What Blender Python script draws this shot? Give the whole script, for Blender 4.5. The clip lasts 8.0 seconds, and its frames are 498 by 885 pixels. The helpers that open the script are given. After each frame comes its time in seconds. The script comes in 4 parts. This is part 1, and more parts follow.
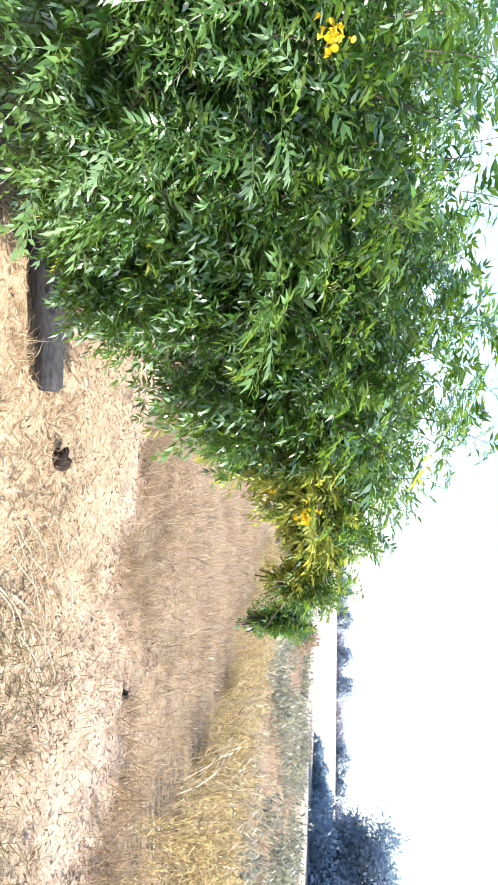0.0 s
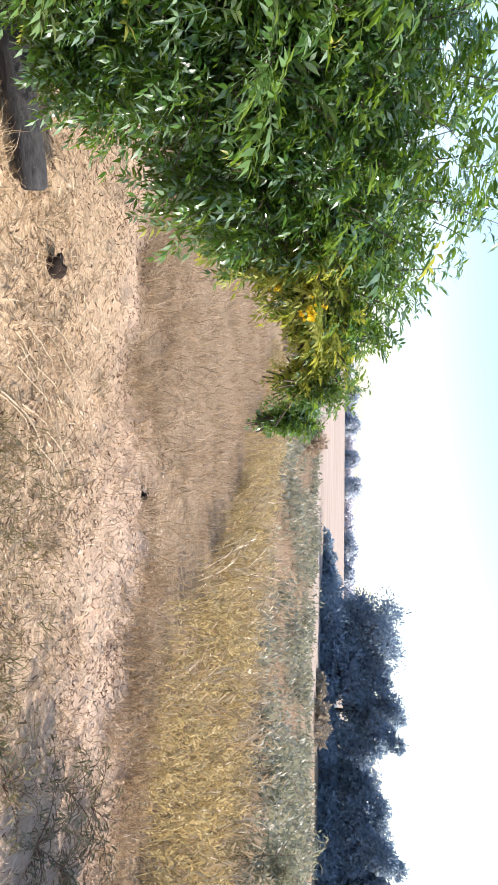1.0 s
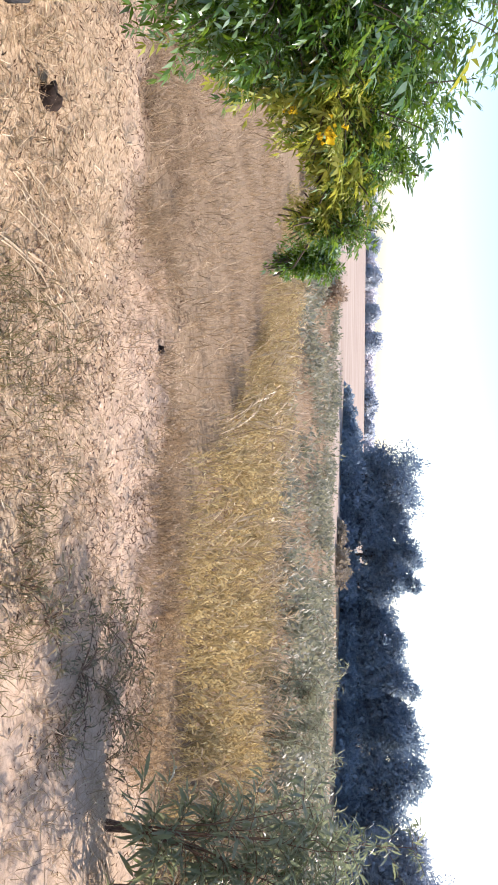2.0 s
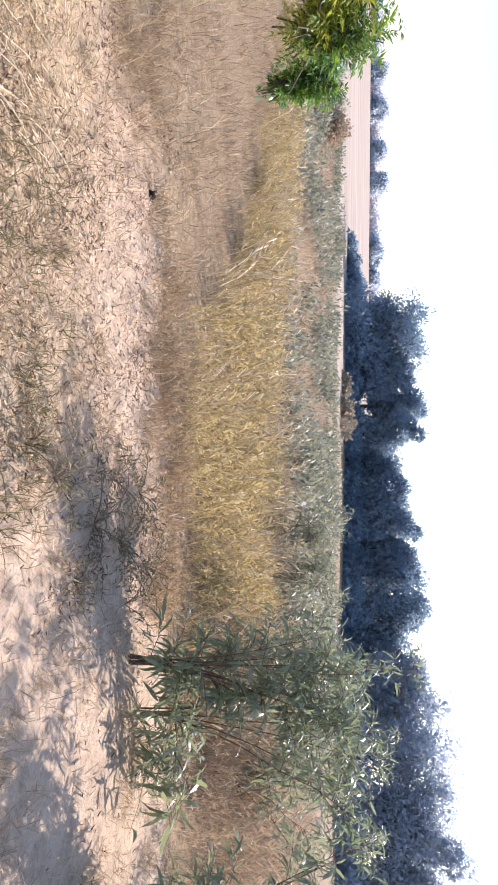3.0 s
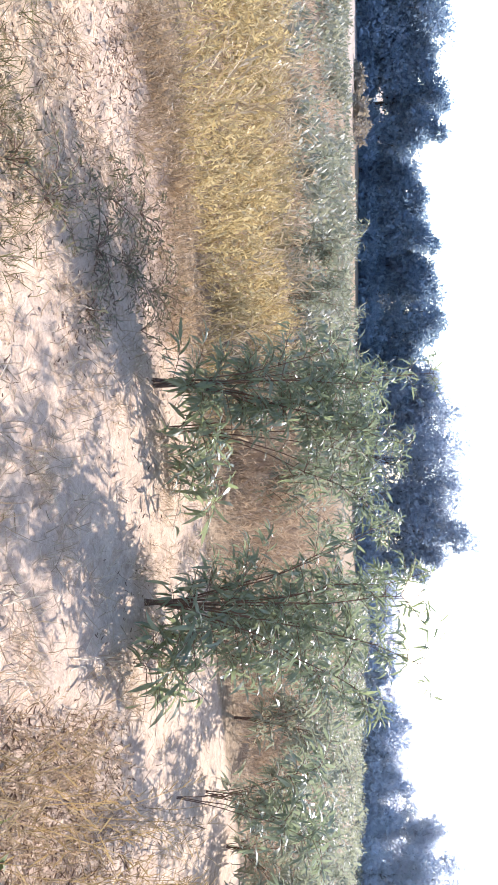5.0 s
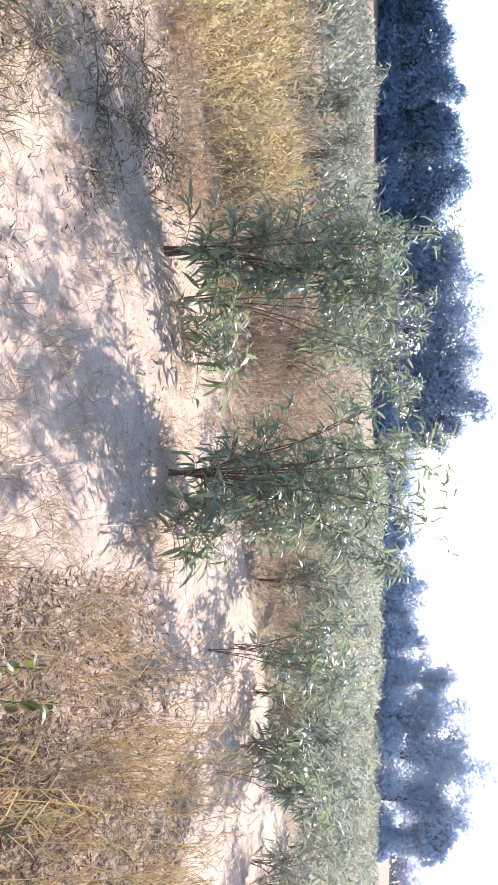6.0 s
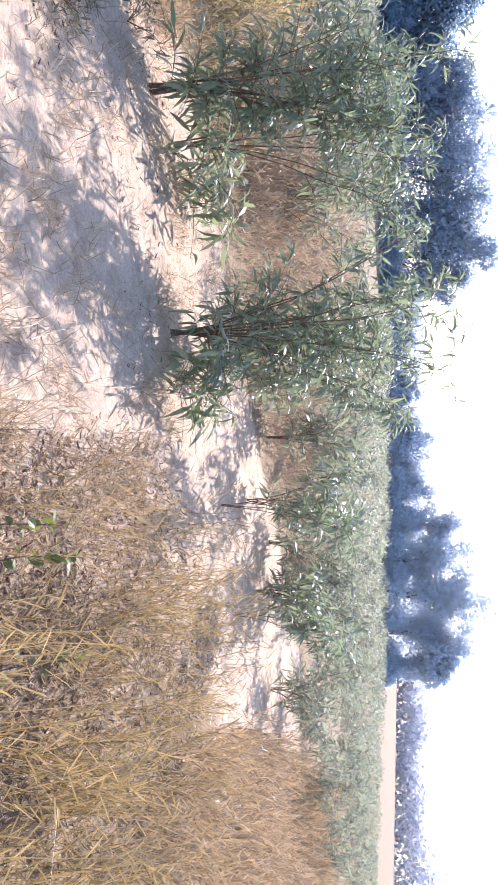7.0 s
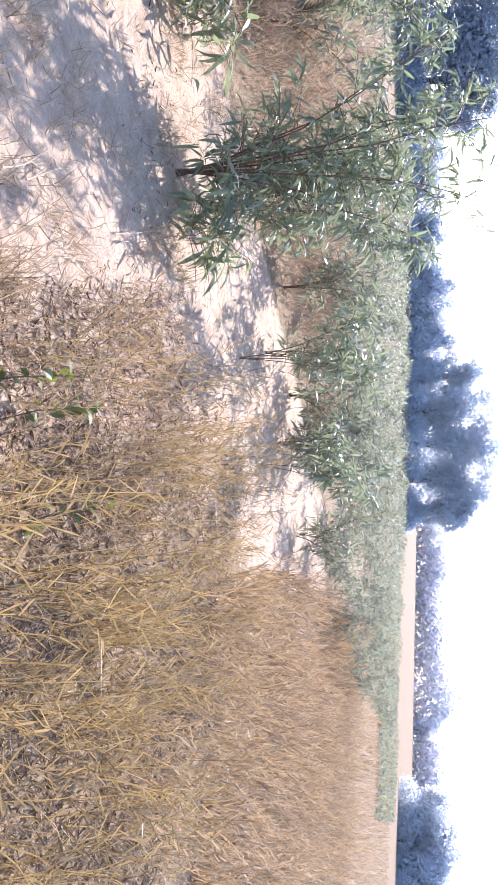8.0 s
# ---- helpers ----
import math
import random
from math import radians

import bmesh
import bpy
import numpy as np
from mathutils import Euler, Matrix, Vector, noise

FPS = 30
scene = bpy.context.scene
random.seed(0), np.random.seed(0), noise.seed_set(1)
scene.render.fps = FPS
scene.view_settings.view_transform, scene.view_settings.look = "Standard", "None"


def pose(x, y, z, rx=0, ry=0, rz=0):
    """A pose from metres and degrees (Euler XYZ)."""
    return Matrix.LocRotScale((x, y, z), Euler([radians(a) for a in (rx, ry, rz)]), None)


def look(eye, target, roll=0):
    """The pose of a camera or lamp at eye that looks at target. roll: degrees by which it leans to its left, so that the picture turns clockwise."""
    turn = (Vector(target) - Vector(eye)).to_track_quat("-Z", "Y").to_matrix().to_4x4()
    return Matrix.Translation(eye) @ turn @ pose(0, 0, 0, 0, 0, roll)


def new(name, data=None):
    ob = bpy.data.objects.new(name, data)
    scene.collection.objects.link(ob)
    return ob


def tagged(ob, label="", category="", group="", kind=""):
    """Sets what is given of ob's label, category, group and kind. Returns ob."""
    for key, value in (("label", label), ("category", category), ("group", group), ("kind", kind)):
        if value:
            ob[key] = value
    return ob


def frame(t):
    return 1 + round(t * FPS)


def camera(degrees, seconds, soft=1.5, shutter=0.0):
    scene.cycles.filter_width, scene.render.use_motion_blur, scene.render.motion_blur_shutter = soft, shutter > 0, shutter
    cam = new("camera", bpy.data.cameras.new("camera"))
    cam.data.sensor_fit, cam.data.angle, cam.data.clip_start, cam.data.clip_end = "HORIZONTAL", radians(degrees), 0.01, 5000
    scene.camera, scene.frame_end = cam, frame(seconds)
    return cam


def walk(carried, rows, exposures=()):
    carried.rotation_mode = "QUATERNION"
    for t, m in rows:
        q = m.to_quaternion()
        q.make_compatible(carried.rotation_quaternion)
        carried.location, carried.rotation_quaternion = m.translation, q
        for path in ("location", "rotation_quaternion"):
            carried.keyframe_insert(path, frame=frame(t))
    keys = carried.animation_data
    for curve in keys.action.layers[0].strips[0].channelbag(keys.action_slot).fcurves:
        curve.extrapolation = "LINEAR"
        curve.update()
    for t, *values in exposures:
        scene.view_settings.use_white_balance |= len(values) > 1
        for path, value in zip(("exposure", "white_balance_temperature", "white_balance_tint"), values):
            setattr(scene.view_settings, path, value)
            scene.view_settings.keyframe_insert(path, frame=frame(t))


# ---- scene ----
# The camera was held on its side: the world's up is the picture's right.
cam = camera(40.28, 8.0, soft=1.6)
PATH = [
    (0.0, (-0.063, -0.206, 1.503), (-2.627, 2.817, 0.966), 90.46),
    (0.5, (-0.059, -0.166, 1.497), (-2.047, 3.244, 0.853), 90.39),
    (1.0, (-0.047, -0.142, 1.504), (-1.678, 3.465, 0.932), 90.28),
    (1.5, (-0.025, -0.107, 1.500), (-1.274, 3.643, 0.882), 90.08),
    (1.7, (-0.019, -0.092, 1.500), (-1.105, 3.703, 0.850), 90.31),
    (2.8, (-0.005, -0.014, 1.500), (-0.174, 3.921, 0.801), 90.56),
    (3.0, (-0.000, 0.000, 1.500), (-0.000, 3.938, 0.800), 90.58),
    (3.5, (0.017, 0.032, 1.496), (0.452, 3.943, 0.776), 91.07),
    (4.0, (0.025, 0.047, 1.502), (0.836, 3.911, 0.863), 91.42),
    (4.5, (0.057, 0.063, 1.493), (1.203, 3.830, 0.785), 90.65),
    (5.0, (0.083, 0.066, 1.488), (1.616, 3.680, 0.717), 90.59),
    (5.2, (0.093, 0.066, 1.486), (1.764, 3.612, 0.690), 90.81),
    (6.3, (0.148, 0.063, 1.477), (2.488, 3.184, 0.592), 90.95),
    (6.5, (0.157, 0.062, 1.476), (2.621, 3.084, 0.582), 90.96),
    (7.0, (0.178, 0.060, 1.474), (2.957, 2.799, 0.589), 90.85),
    (7.5, (0.210, 0.056, 1.465), (3.256, 2.476, 0.535), 91.01),
    (8.0, (0.265, 0.049, 1.456), (3.538, 2.129, 0.477), 90.95),
]
walk(cam, [(t, look(eye, target, roll)) for t, eye, target, roll in PATH],
     exposures=[(0.0, 1.65, 6050, 7), (0.5, 1.30, 6100, 8), (1.0, 1.06, 6280, 12), (1.5, 0.94, 6380, 16), (3.0, 1.07, 6050, 15), (5.0, 1.35, 5780, 13), (8.0, 1.44, 5520, 17)])

# ---- light: morning sun ahead and to the right, hazy bright sky ----
SUN_HEADING, SUN_HEIGHT = 50.0, 36.0  # degrees: right of +Y, above the horizon
world = bpy.data.worlds.new("sky")
scene.world = world
world.use_nodes = True
wn = world.node_tree
sky = wn.nodes.new("ShaderNodeTexSky")
sky.sky_type, sky.sun_disc = "NISHITA", False
sky.sun_elevation, sky.sun_rotation = radians(SUN_HEIGHT), radians(SUN_HEADING)
sky.dust_density, sky.air_density, sky.ozone_density = 1.0, 1.0, 1.0
wn.links.new(sky.outputs[0], wn.nodes["Background"].inputs[0])
wn.nodes["Background"].inputs[1].default_value = 0.15
sun = new("sun", bpy.data.lights.new("sun", "SUN"))
sun.data.energy, sun.data.angle, sun.data.color = 4.3, radians(0.6), (1.0, 0.90, 0.77)
h, e = radians(SUN_HEADING), radians(SUN_HEIGHT)
sun.matrix_world = look((0, 0, 30), Vector((0, 0, 30)) - Vector((math.sin(h) * math.cos(e), math.cos(h) * math.cos(e), math.sin(e))))

rng = np.random.default_rng(7)


# ---- materials ----
def material(name):
    m = bpy.data.materials.new(name)
    m.use_nodes = True
    nt = m.node_tree
    return m, nt, nt.nodes["Principled BSDF"], nt.nodes["Material Output"]


def node(nt, kind, **values):
    n = nt.nodes.new(kind)
    for key, value in values.items():
        n.inputs[key.replace("_", " ")].default_value = value
    return n


def mix(nt, fac, a, b, blend="MIX"):
    n = nt.nodes.new("ShaderNodeMix")
    n.data_type, n.blend_type = "RGBA", blend
    for slot, value in ((0, fac), (6, a), (7, b)):
        if isinstance(value, bpy.types.NodeSocket):
            nt.links.new(value, n.inputs[slot])
        else:
            n.inputs[slot].default_value = value if slot == 0 else (*value, 1)
    return n.outputs[2]


def ramp(nt, source, stops):
    n = nt.nodes.new("ShaderNodeValToRGB")
    while len(n.color_ramp.elements) < len(stops):
        n.color_ramp.elements.new(0.5)
    for el, (at, c) in zip(n.color_ramp.elements, stops):
        el.position, el.color = at, (*c, 1) if len(c) == 3 else c
    nt.links.new(source, n.inputs[0])
    return n.outputs[0]


def grain(nt, scale, detail=4.0, rough=0.6, stretch=None):
    geo = nt.nodes.new("ShaderNodeNewGeometry")
    n = node(nt, "ShaderNodeTexNoise", Scale=scale, Detail=detail, Roughness=rough)
    if stretch:
        mp = nt.nodes.new("ShaderNodeMapping")
        mp.inputs["Scale"].default_value = stretch
        nt.links.new(geo.outputs["Position"], mp.inputs[0])
        nt.links.new(mp.outputs[0], n.inputs[0])
    else:
        nt.links.new(geo.outputs["Position"], n.inputs[0])
    return n.outputs["Fac"]


def bump(nt, source, bsdf, strength, distance):
    b = node(nt, "ShaderNodeBump", Strength=strength, Distance=distance)
    nt.links.new(source, b.inputs["Height"])
    nt.links.new(b.outputs[0], bsdf.inputs["Normal"])


def leaf_material(name, colours, through_colour, clear=0.35, rough=0.45, joined=True, specular=0.5):
    """A thin leaf or blade: gloss and colour by piece, and light that shines through."""
    m, nt, p, out = material(name)
    if joined:
        pick = nt.nodes.new("ShaderNodeNewGeometry").outputs["Random Per Island"]
    else:
        pick = nt.nodes.new("ShaderNodeObjectInfo").outputs["Random"]
    n = len(colours)
    c = ramp(nt, pick, [(i / max(n - 1, 1), col) for i, col in enumerate(colours)])
    c = mix(nt, 0.35, c, ramp(nt, grain(nt, 60.0), [(0.3, (0.35, 0.35, 0.35)), (0.7, (1, 1, 1))]), "MULTIPLY")
    nt.links.new(c, p.inputs["Base Color"])
    p.inputs["Roughness"].default_value = rough
    p.inputs["Specular IOR Level"].default_value = specular
    tr = nt.nodes.new("ShaderNodeBsdfTranslucent")
    nt.links.new(mix(nt, 0.75, c, through_colour), tr.inputs[0])
    ms = nt.nodes.new("ShaderNodeMixShader")
    ms.inputs[0].default_value = clear
    nt.links.new(p.outputs[0], ms.inputs[1])
    nt.links.new(tr.outputs[0], ms.inputs[2])
    nt.links.new(ms.outputs[0], out.inputs[0])
    return m


def rough_material(name, dark, light, scale, bump_scale, depth, stretch=None, rough=0.9):
    m, nt, p, out = material(name)
    c = ramp(nt, grain(nt, scale, 6, 0.65, stretch), [(0.32, dark), (0.68, light)])
    nt.links.new(c, p.inputs["Base Color"])
    p.inputs["Roughness"].default_value = rough
    p.inputs["Specular IOR Level"].default_value = 0.2
    bump(nt, grain(nt, bump_scale, 6, 0.65, stretch), p, 0.8, depth)
    return m


def ground_material():
    m, nt, p, out = material("sandy_soil")

    def zone(name):
        a = nt.nodes.new("ShaderNodeAttribute")
        a.attribute_name = name
        return a.outputs["Fac"]

    def sharpen(fac, noise_fac, width=0.5):
        """A zone's weight, broken up by noise."""
        a = nt.nodes.new("ShaderNodeMath")
        a.operation = "ADD"
        nt.links.new(fac, a.inputs[0])
        nt.links.new(noise_fac, a.inputs[1])
        return ramp(nt, a.outputs[0], [(1 - width / 2, (0, 0, 0)), (min(1.0, 1 + width / 2), (1, 1, 1))])

    def half(source, k, add=0.0):
        a = nt.nodes.new("ShaderNodeMath")
        a.operation = "MULTIPLY_ADD"
        nt.links.new(source, a.inputs[0])
        a.inputs[1].default_value, a.inputs[2].default_value = k, add
        return a.outputs[0]

    coarse, middle, fine = grain(nt, 1.3, 5, 0.6), grain(nt, 9, 6, 0.7), grain(nt, 70, 6, 0.75)
    sand = ramp(nt, middle, [(0.27, (0.36, 0.245, 0.165)), (0.43, (0.52, 0.38, 0.27)), (0.7, (0.69, 0.53, 0.40))])
    sand = mix(nt, 0.25, sand, ramp(nt, fine, [(0.36, (0.30, 0.26, 0.24)), (0.52, (1, 1, 1))]), "MULTIPLY")
    sand = mix(nt, ramp(nt, grain(nt, 3.5, 6, 0.7), [(0.46, (0, 0, 0)), (0.66, (0.6, 0.6, 0.6))]), sand, ramp(nt, fine, [(0.3, (0.20, 0.135, 0.095)), (0.65, (0.50, 0.37, 0.28))]))
    straw = ramp(nt, grain(nt, 26, 7, 0.75, (1, 3.5, 1)), [(0.30, (0.15, 0.095, 0.055)), (0.47, (0.44, 0.315, 0.20)), (0.7, (0.67, 0.53, 0.38))])
    brown = ramp(nt, grain(nt, 14, 6, 0.7), [(0.3, (0.18, 0.12, 0.07)), (0.7, (0.38, 0.28, 0.18))])
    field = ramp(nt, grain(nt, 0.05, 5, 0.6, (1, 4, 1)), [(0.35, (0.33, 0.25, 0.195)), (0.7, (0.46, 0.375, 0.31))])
    c = mix(nt, sharpen(zone("straw"), half(middle, 0.9, 0.05)), sand, straw)
    c = mix(nt, sharpen(zone("brown"), half(coarse, 0.8, 0.1)), c, brown)
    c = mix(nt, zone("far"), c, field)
    nt.links.new(c, p.inputs["Base Color"])
    p.inputs["Roughness"].default_value = 0.95
    p.inputs["Specular IOR Level"].default_value = 0.15
    h1 = node(nt, "ShaderNodeMath")
    h1.operation = "MULTIPLY_ADD"
    nt.links.new(fine, h1.inputs[0])
    h1.inputs[1].default_value = 0.35
    nt.links.new(middle, h1.inputs[2])
    bump(nt, h1.outputs[0], p, 0.7, 0.032)
    return m


MAT = {
    "ground": ground_material(),
    # near-black tones paint in shaded gaps between leaves, the silvery tone glints
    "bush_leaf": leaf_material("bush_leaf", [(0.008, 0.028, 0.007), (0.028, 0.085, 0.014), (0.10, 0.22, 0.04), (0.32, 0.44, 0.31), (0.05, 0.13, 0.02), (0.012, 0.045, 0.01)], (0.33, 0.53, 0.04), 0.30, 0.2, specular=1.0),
    "bush_leaf_single": leaf_material("bush_leaf_single", [(0.05, 0.12, 0.03), (0.12, 0.23, 0.06), (0.25, 0.37, 0.20)], (0.36, 0.54, 0.06), 0.32, 0.28, joined=False, specular=0.8),
    "yellow_leaf": leaf_material("yellow_leaf", [(0.28, 0.34, 0.06), (0.42, 0.42, 0.10), (0.17, 0.26, 0.05)], (0.66, 0.66, 0.07), 0.4, 0.5),
    "flower": leaf_material("flower", [(0.85, 0.60, 0.01), (0.9, 0.68, 0.02)], (0.95, 0.75, 0.02), 0.4, 0.5),
    "lance_leaf": leaf_material("lance_leaf", [(0.11, 0.135, 0.09), (0.19, 0.215, 0.145), (0.32, 0.345, 0.26), (0.085, 0.12, 0.075)], (0.36, 0.41, 0.22), 0.35, 0.38, specular=0.45),
    "lance_leaf_single": leaf_material("lance_leaf_single", [(0.10, 0.13, 0.085), (0.18, 0.205, 0.135), (0.30, 0.33, 0.24)], (0.39, 0.44, 0.20), 0.38, 0.38, joined=False, specular=0.45),
    # greyer, paler copy of lance_leaf for farther plants: haze put into the colour
    "hazed_lance_leaf": leaf_material("hazed_lance_leaf", [(0.165, 0.17, 0.125), (0.25, 0.25, 0.18), (0.38, 0.375, 0.295), (0.14, 0.155, 0.115)], (0.40, 0.415, 0.26), 0.38, 0.6, specular=0.2),
    # next five: distance haze is mixed into the leaf colours, pale and blue
    "hazed_tree_leaf": leaf_material("hazed_tree_leaf", [(0.15, 0.20, 0.29), (0.24, 0.31, 0.42), (0.34, 0.42, 0.51)], (0.36, 0.46, 0.52), 0.42, 0.5),
    "pale_haze_leaf": leaf_material("pale_haze_leaf", [(0.76, 0.76, 0.80), (0.82, 0.81, 0.84)], (0.84, 0.83, 0.86), 0.7, 0.7),
    "blue_haze_leaf": leaf_material("blue_haze_leaf", [(0.30, 0.34, 0.43), (0.38, 0.43, 0.52), (0.48, 0.53, 0.60)], (0.52, 0.57, 0.63), 0.52, 0.5),
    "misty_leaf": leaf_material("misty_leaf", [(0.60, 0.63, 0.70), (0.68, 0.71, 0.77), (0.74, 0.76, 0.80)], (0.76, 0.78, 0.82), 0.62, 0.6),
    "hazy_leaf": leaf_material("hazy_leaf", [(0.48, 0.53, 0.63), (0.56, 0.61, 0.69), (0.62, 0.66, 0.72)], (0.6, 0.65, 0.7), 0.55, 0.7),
    "pale_leaf": leaf_material("pale_leaf", [(0.30, 0.25, 0.20), (0.42, 0.36, 0.30)], (0.4, 0.33, 0.2), 0.3, 0.7),
    "shrub_leaf": leaf_material("shrub_leaf", [(0.16, 0.17, 0.125), (0.235, 0.24, 0.175), (0.33, 0.315, 0.235), (0.41, 0.37, 0.27)], (0.38, 0.37, 0.23), 0.32, 0.5, specular=0.4),
    "herb_leaf": leaf_material("herb_leaf", [(0.06, 0.06, 0.04), (0.13, 0.125, 0.085), (0.24, 0.21, 0.14), (0.34, 0.27, 0.17)], (0.30, 0.27, 0.12), 0.25, 0.7, specular=0.2),
    "green_weed": leaf_material("green_weed", [(0.07, 0.09, 0.025), (0.13, 0.15, 0.045), (0.21, 0.21, 0.08)], (0.32, 0.34, 0.07), 0.3, 0.5, specular=0.35),
    "weed_leaf": leaf_material("weed_leaf", [(0.09, 0.085, 0.045), (0.17, 0.145, 0.08), (0.29, 0.23, 0.13)], (0.29, 0.27, 0.09), 0.3, 0.75, specular=0.2),
    "gold_grass": leaf_material("gold_grass", [(0.16, 0.105, 0.04), (0.46, 0.33, 0.145), (0.76, 0.62, 0.36), (0.31, 0.21, 0.085)], (0.58, 0.45, 0.21), 0.38, 0.55),
    "dun_grass": leaf_material("dun_grass", [(0.15, 0.095, 0.05), (0.34, 0.23, 0.13), (0.62, 0.46, 0.30), (0.23, 0.15, 0.085)], (0.48, 0.33, 0.18), 0.38, 0.5),
    "olive_grass": leaf_material("olive_grass", [(0.045, 0.028, 0.012), (0.235, 0.15, 0.058), (0.64, 0.47, 0.23), (0.13, 0.082, 0.033)], (0.46, 0.31, 0.12), 0.34, 0.45),
    "withered_grass": leaf_material("withered_grass", [(0.08, 0.05, 0.03), (0.34, 0.235, 0.135), (0.60, 0.45, 0.29), (0.26, 0.175, 0.10)], (0.52, 0.37, 0.21), 0.3, 0.5),
    "rust_grass": leaf_material("rust_grass", [(0.25, 0.17, 0.115), (0.41, 0.295, 0.205), (0.58, 0.45, 0.33)], (0.50, 0.37, 0.24), 0.38, 0.6),
    "straw": leaf_material("straw", [(0.20, 0.13, 0.07), (0.47, 0.34, 0.20), (0.74, 0.60, 0.42), (0.34, 0.235, 0.135)], (0.52, 0.39, 0.22), 0.25, 0.5),
    "litter": leaf_material("litter", [(0.085, 0.05, 0.034), (0.19, 0.12, 0.08), (0.36, 0.245, 0.165), (0.125, 0.08, 0.055)], (0.28, 0.17, 0.1), 0.15, 0.9, specular=0.1),
    "bark": rough_material("bark", (0.06, 0.045, 0.035), (0.17, 0.13, 0.10), 30, 45, 0.01, (1, 1, 0.25)),
    "red_stem": rough_material("red_stem", (0.09, 0.05, 0.035), (0.22, 0.13, 0.085), 40, 60, 0.003, rough=0.6),
    "log": rough_material("log", (0.03, 0.03, 0.033), (0.085, 0.083, 0.085), 12, 40, 0.012, (1, 1, 4)),
    "clod": rough_material("clod", (0.015, 0.01, 0.008), (0.05, 0.033, 0.025), 40, 60, 0.01),
    "earth": rough_material("earth", (0.38, 0.265, 0.18), (0.69, 0.525, 0.385), 25, 60, 0.008),
}


# ---- building helpers ----
def mesh_from(name, verts, loops, starts, mat):
    """A mesh from vertex, corner and face arrays."""
    me = bpy.data.meshes.new(name)
    me.vertices.add(len(verts))
    me.vertices.foreach_set("co", np.ascontiguousarray(verts, dtype=np.float32).ravel())
    me.loops.add(len(loops))
    me.loops.foreach_set("vertex_index", np.ascontiguousarray(loops, dtype=np.int32))
    me.polygons.add(len(starts))
    me.polygons.foreach_set("loop_start", np.ascontiguousarray(starts, dtype=np.int32))
    me.update(calc_edges=True)
    me.validate()
    if mat:
        me.materials.append(mat)
    return me


def stamp(template, turns, places):
    """Many copies of a template (verts, faces), turned and scaled by n 3x3 matrices, as one set of arrays."""
    tv, tf = template
    n, k = len(places), len(tv)
    verts = np.einsum("nij,kj->nki", turns, tv) + places[:, None, :]
    flat = np.concatenate([np.array(f) for f in tf])
    sizes = np.array([len(f) for f in tf])
    loops = (flat[None, :] + (np.arange(n) * k)[:, None]).ravel()
    return verts.reshape(-1, 3), loops, np.tile(sizes, n)


def merge(pieces):
    verts, loops, sizes, base = [], [], [], 0
    for v, l, s in pieces:
        verts.append(v)
        loops.append(l + base)
        sizes.append(s)
        base += len(v)
    sizes = np.concatenate(sizes)
    return np.concatenate(verts), np.concatenate(loops), np.concatenate([[0], np.cumsum(sizes)[:-1]])


def as_mesh(name, pieces, mat, smooth=False):
    me = mesh_from(name, *merge(pieces), mat)
    if smooth:
        me.polygons.foreach_set("use_smooth", np.ones(len(me.polygons), dtype=bool))
    return me


def frames_along(direction, up_hint, scale, roll=None):
    """n turns whose local Y lies along direction, Z near up_hint; scale n or n x 3."""
    y = direction / np.linalg.norm(direction, axis=1, keepdims=True)
    x = np.cross(y, up_hint)
    x /= np.linalg.norm(x, axis=1, keepdims=True) + 1e-9
    z = np.cross(x, y)
    if roll is not None:
        c, s = np.cos(roll)[:, None], np.sin(roll)[:, None]
        x, z = x * c + z * s, z * c - x * s
    m = np.stack([x, y, z], axis=2)
    scale = np.asarray(scale, dtype=float)
    if scale.ndim == 1:
        scale = np.repeat(scale[:, None], 3, axis=1)
    return m * scale[:, None, :]


def strip(stations):
    """A folded leaf or blade along +Y from (y, half width, z, fold) stations; ends may be points."""
    verts, rows, faces = [], [], []
    for y, w, z, fold in stations:
        if w == 0:
            rows.append([len(verts)])
            verts.append((0, y, z))
        else:
            rows.append([len(verts), len(verts) + 1])
            verts += [(-w, y, z + fold), (w, y, z + fold)]
    for a, b in zip(rows, rows[1:]):
        faces.append([*a, *b[::-1]] if len(a) + len(b) > 2 else None)
    faces = [f for f in faces if f]
    return np.array(verts, dtype=float), faces


def joined_template(parts):
    verts, faces, base = [], [], 0
    for v, f in parts:
        verts.append(v)
        faces += [[i + base for i in g] for g in f]
        base += len(v)
    return np.concatenate(verts), faces


def moved(template, turn, place):
    return template[0] @ np.array(turn).T + np.array(place), template[1]


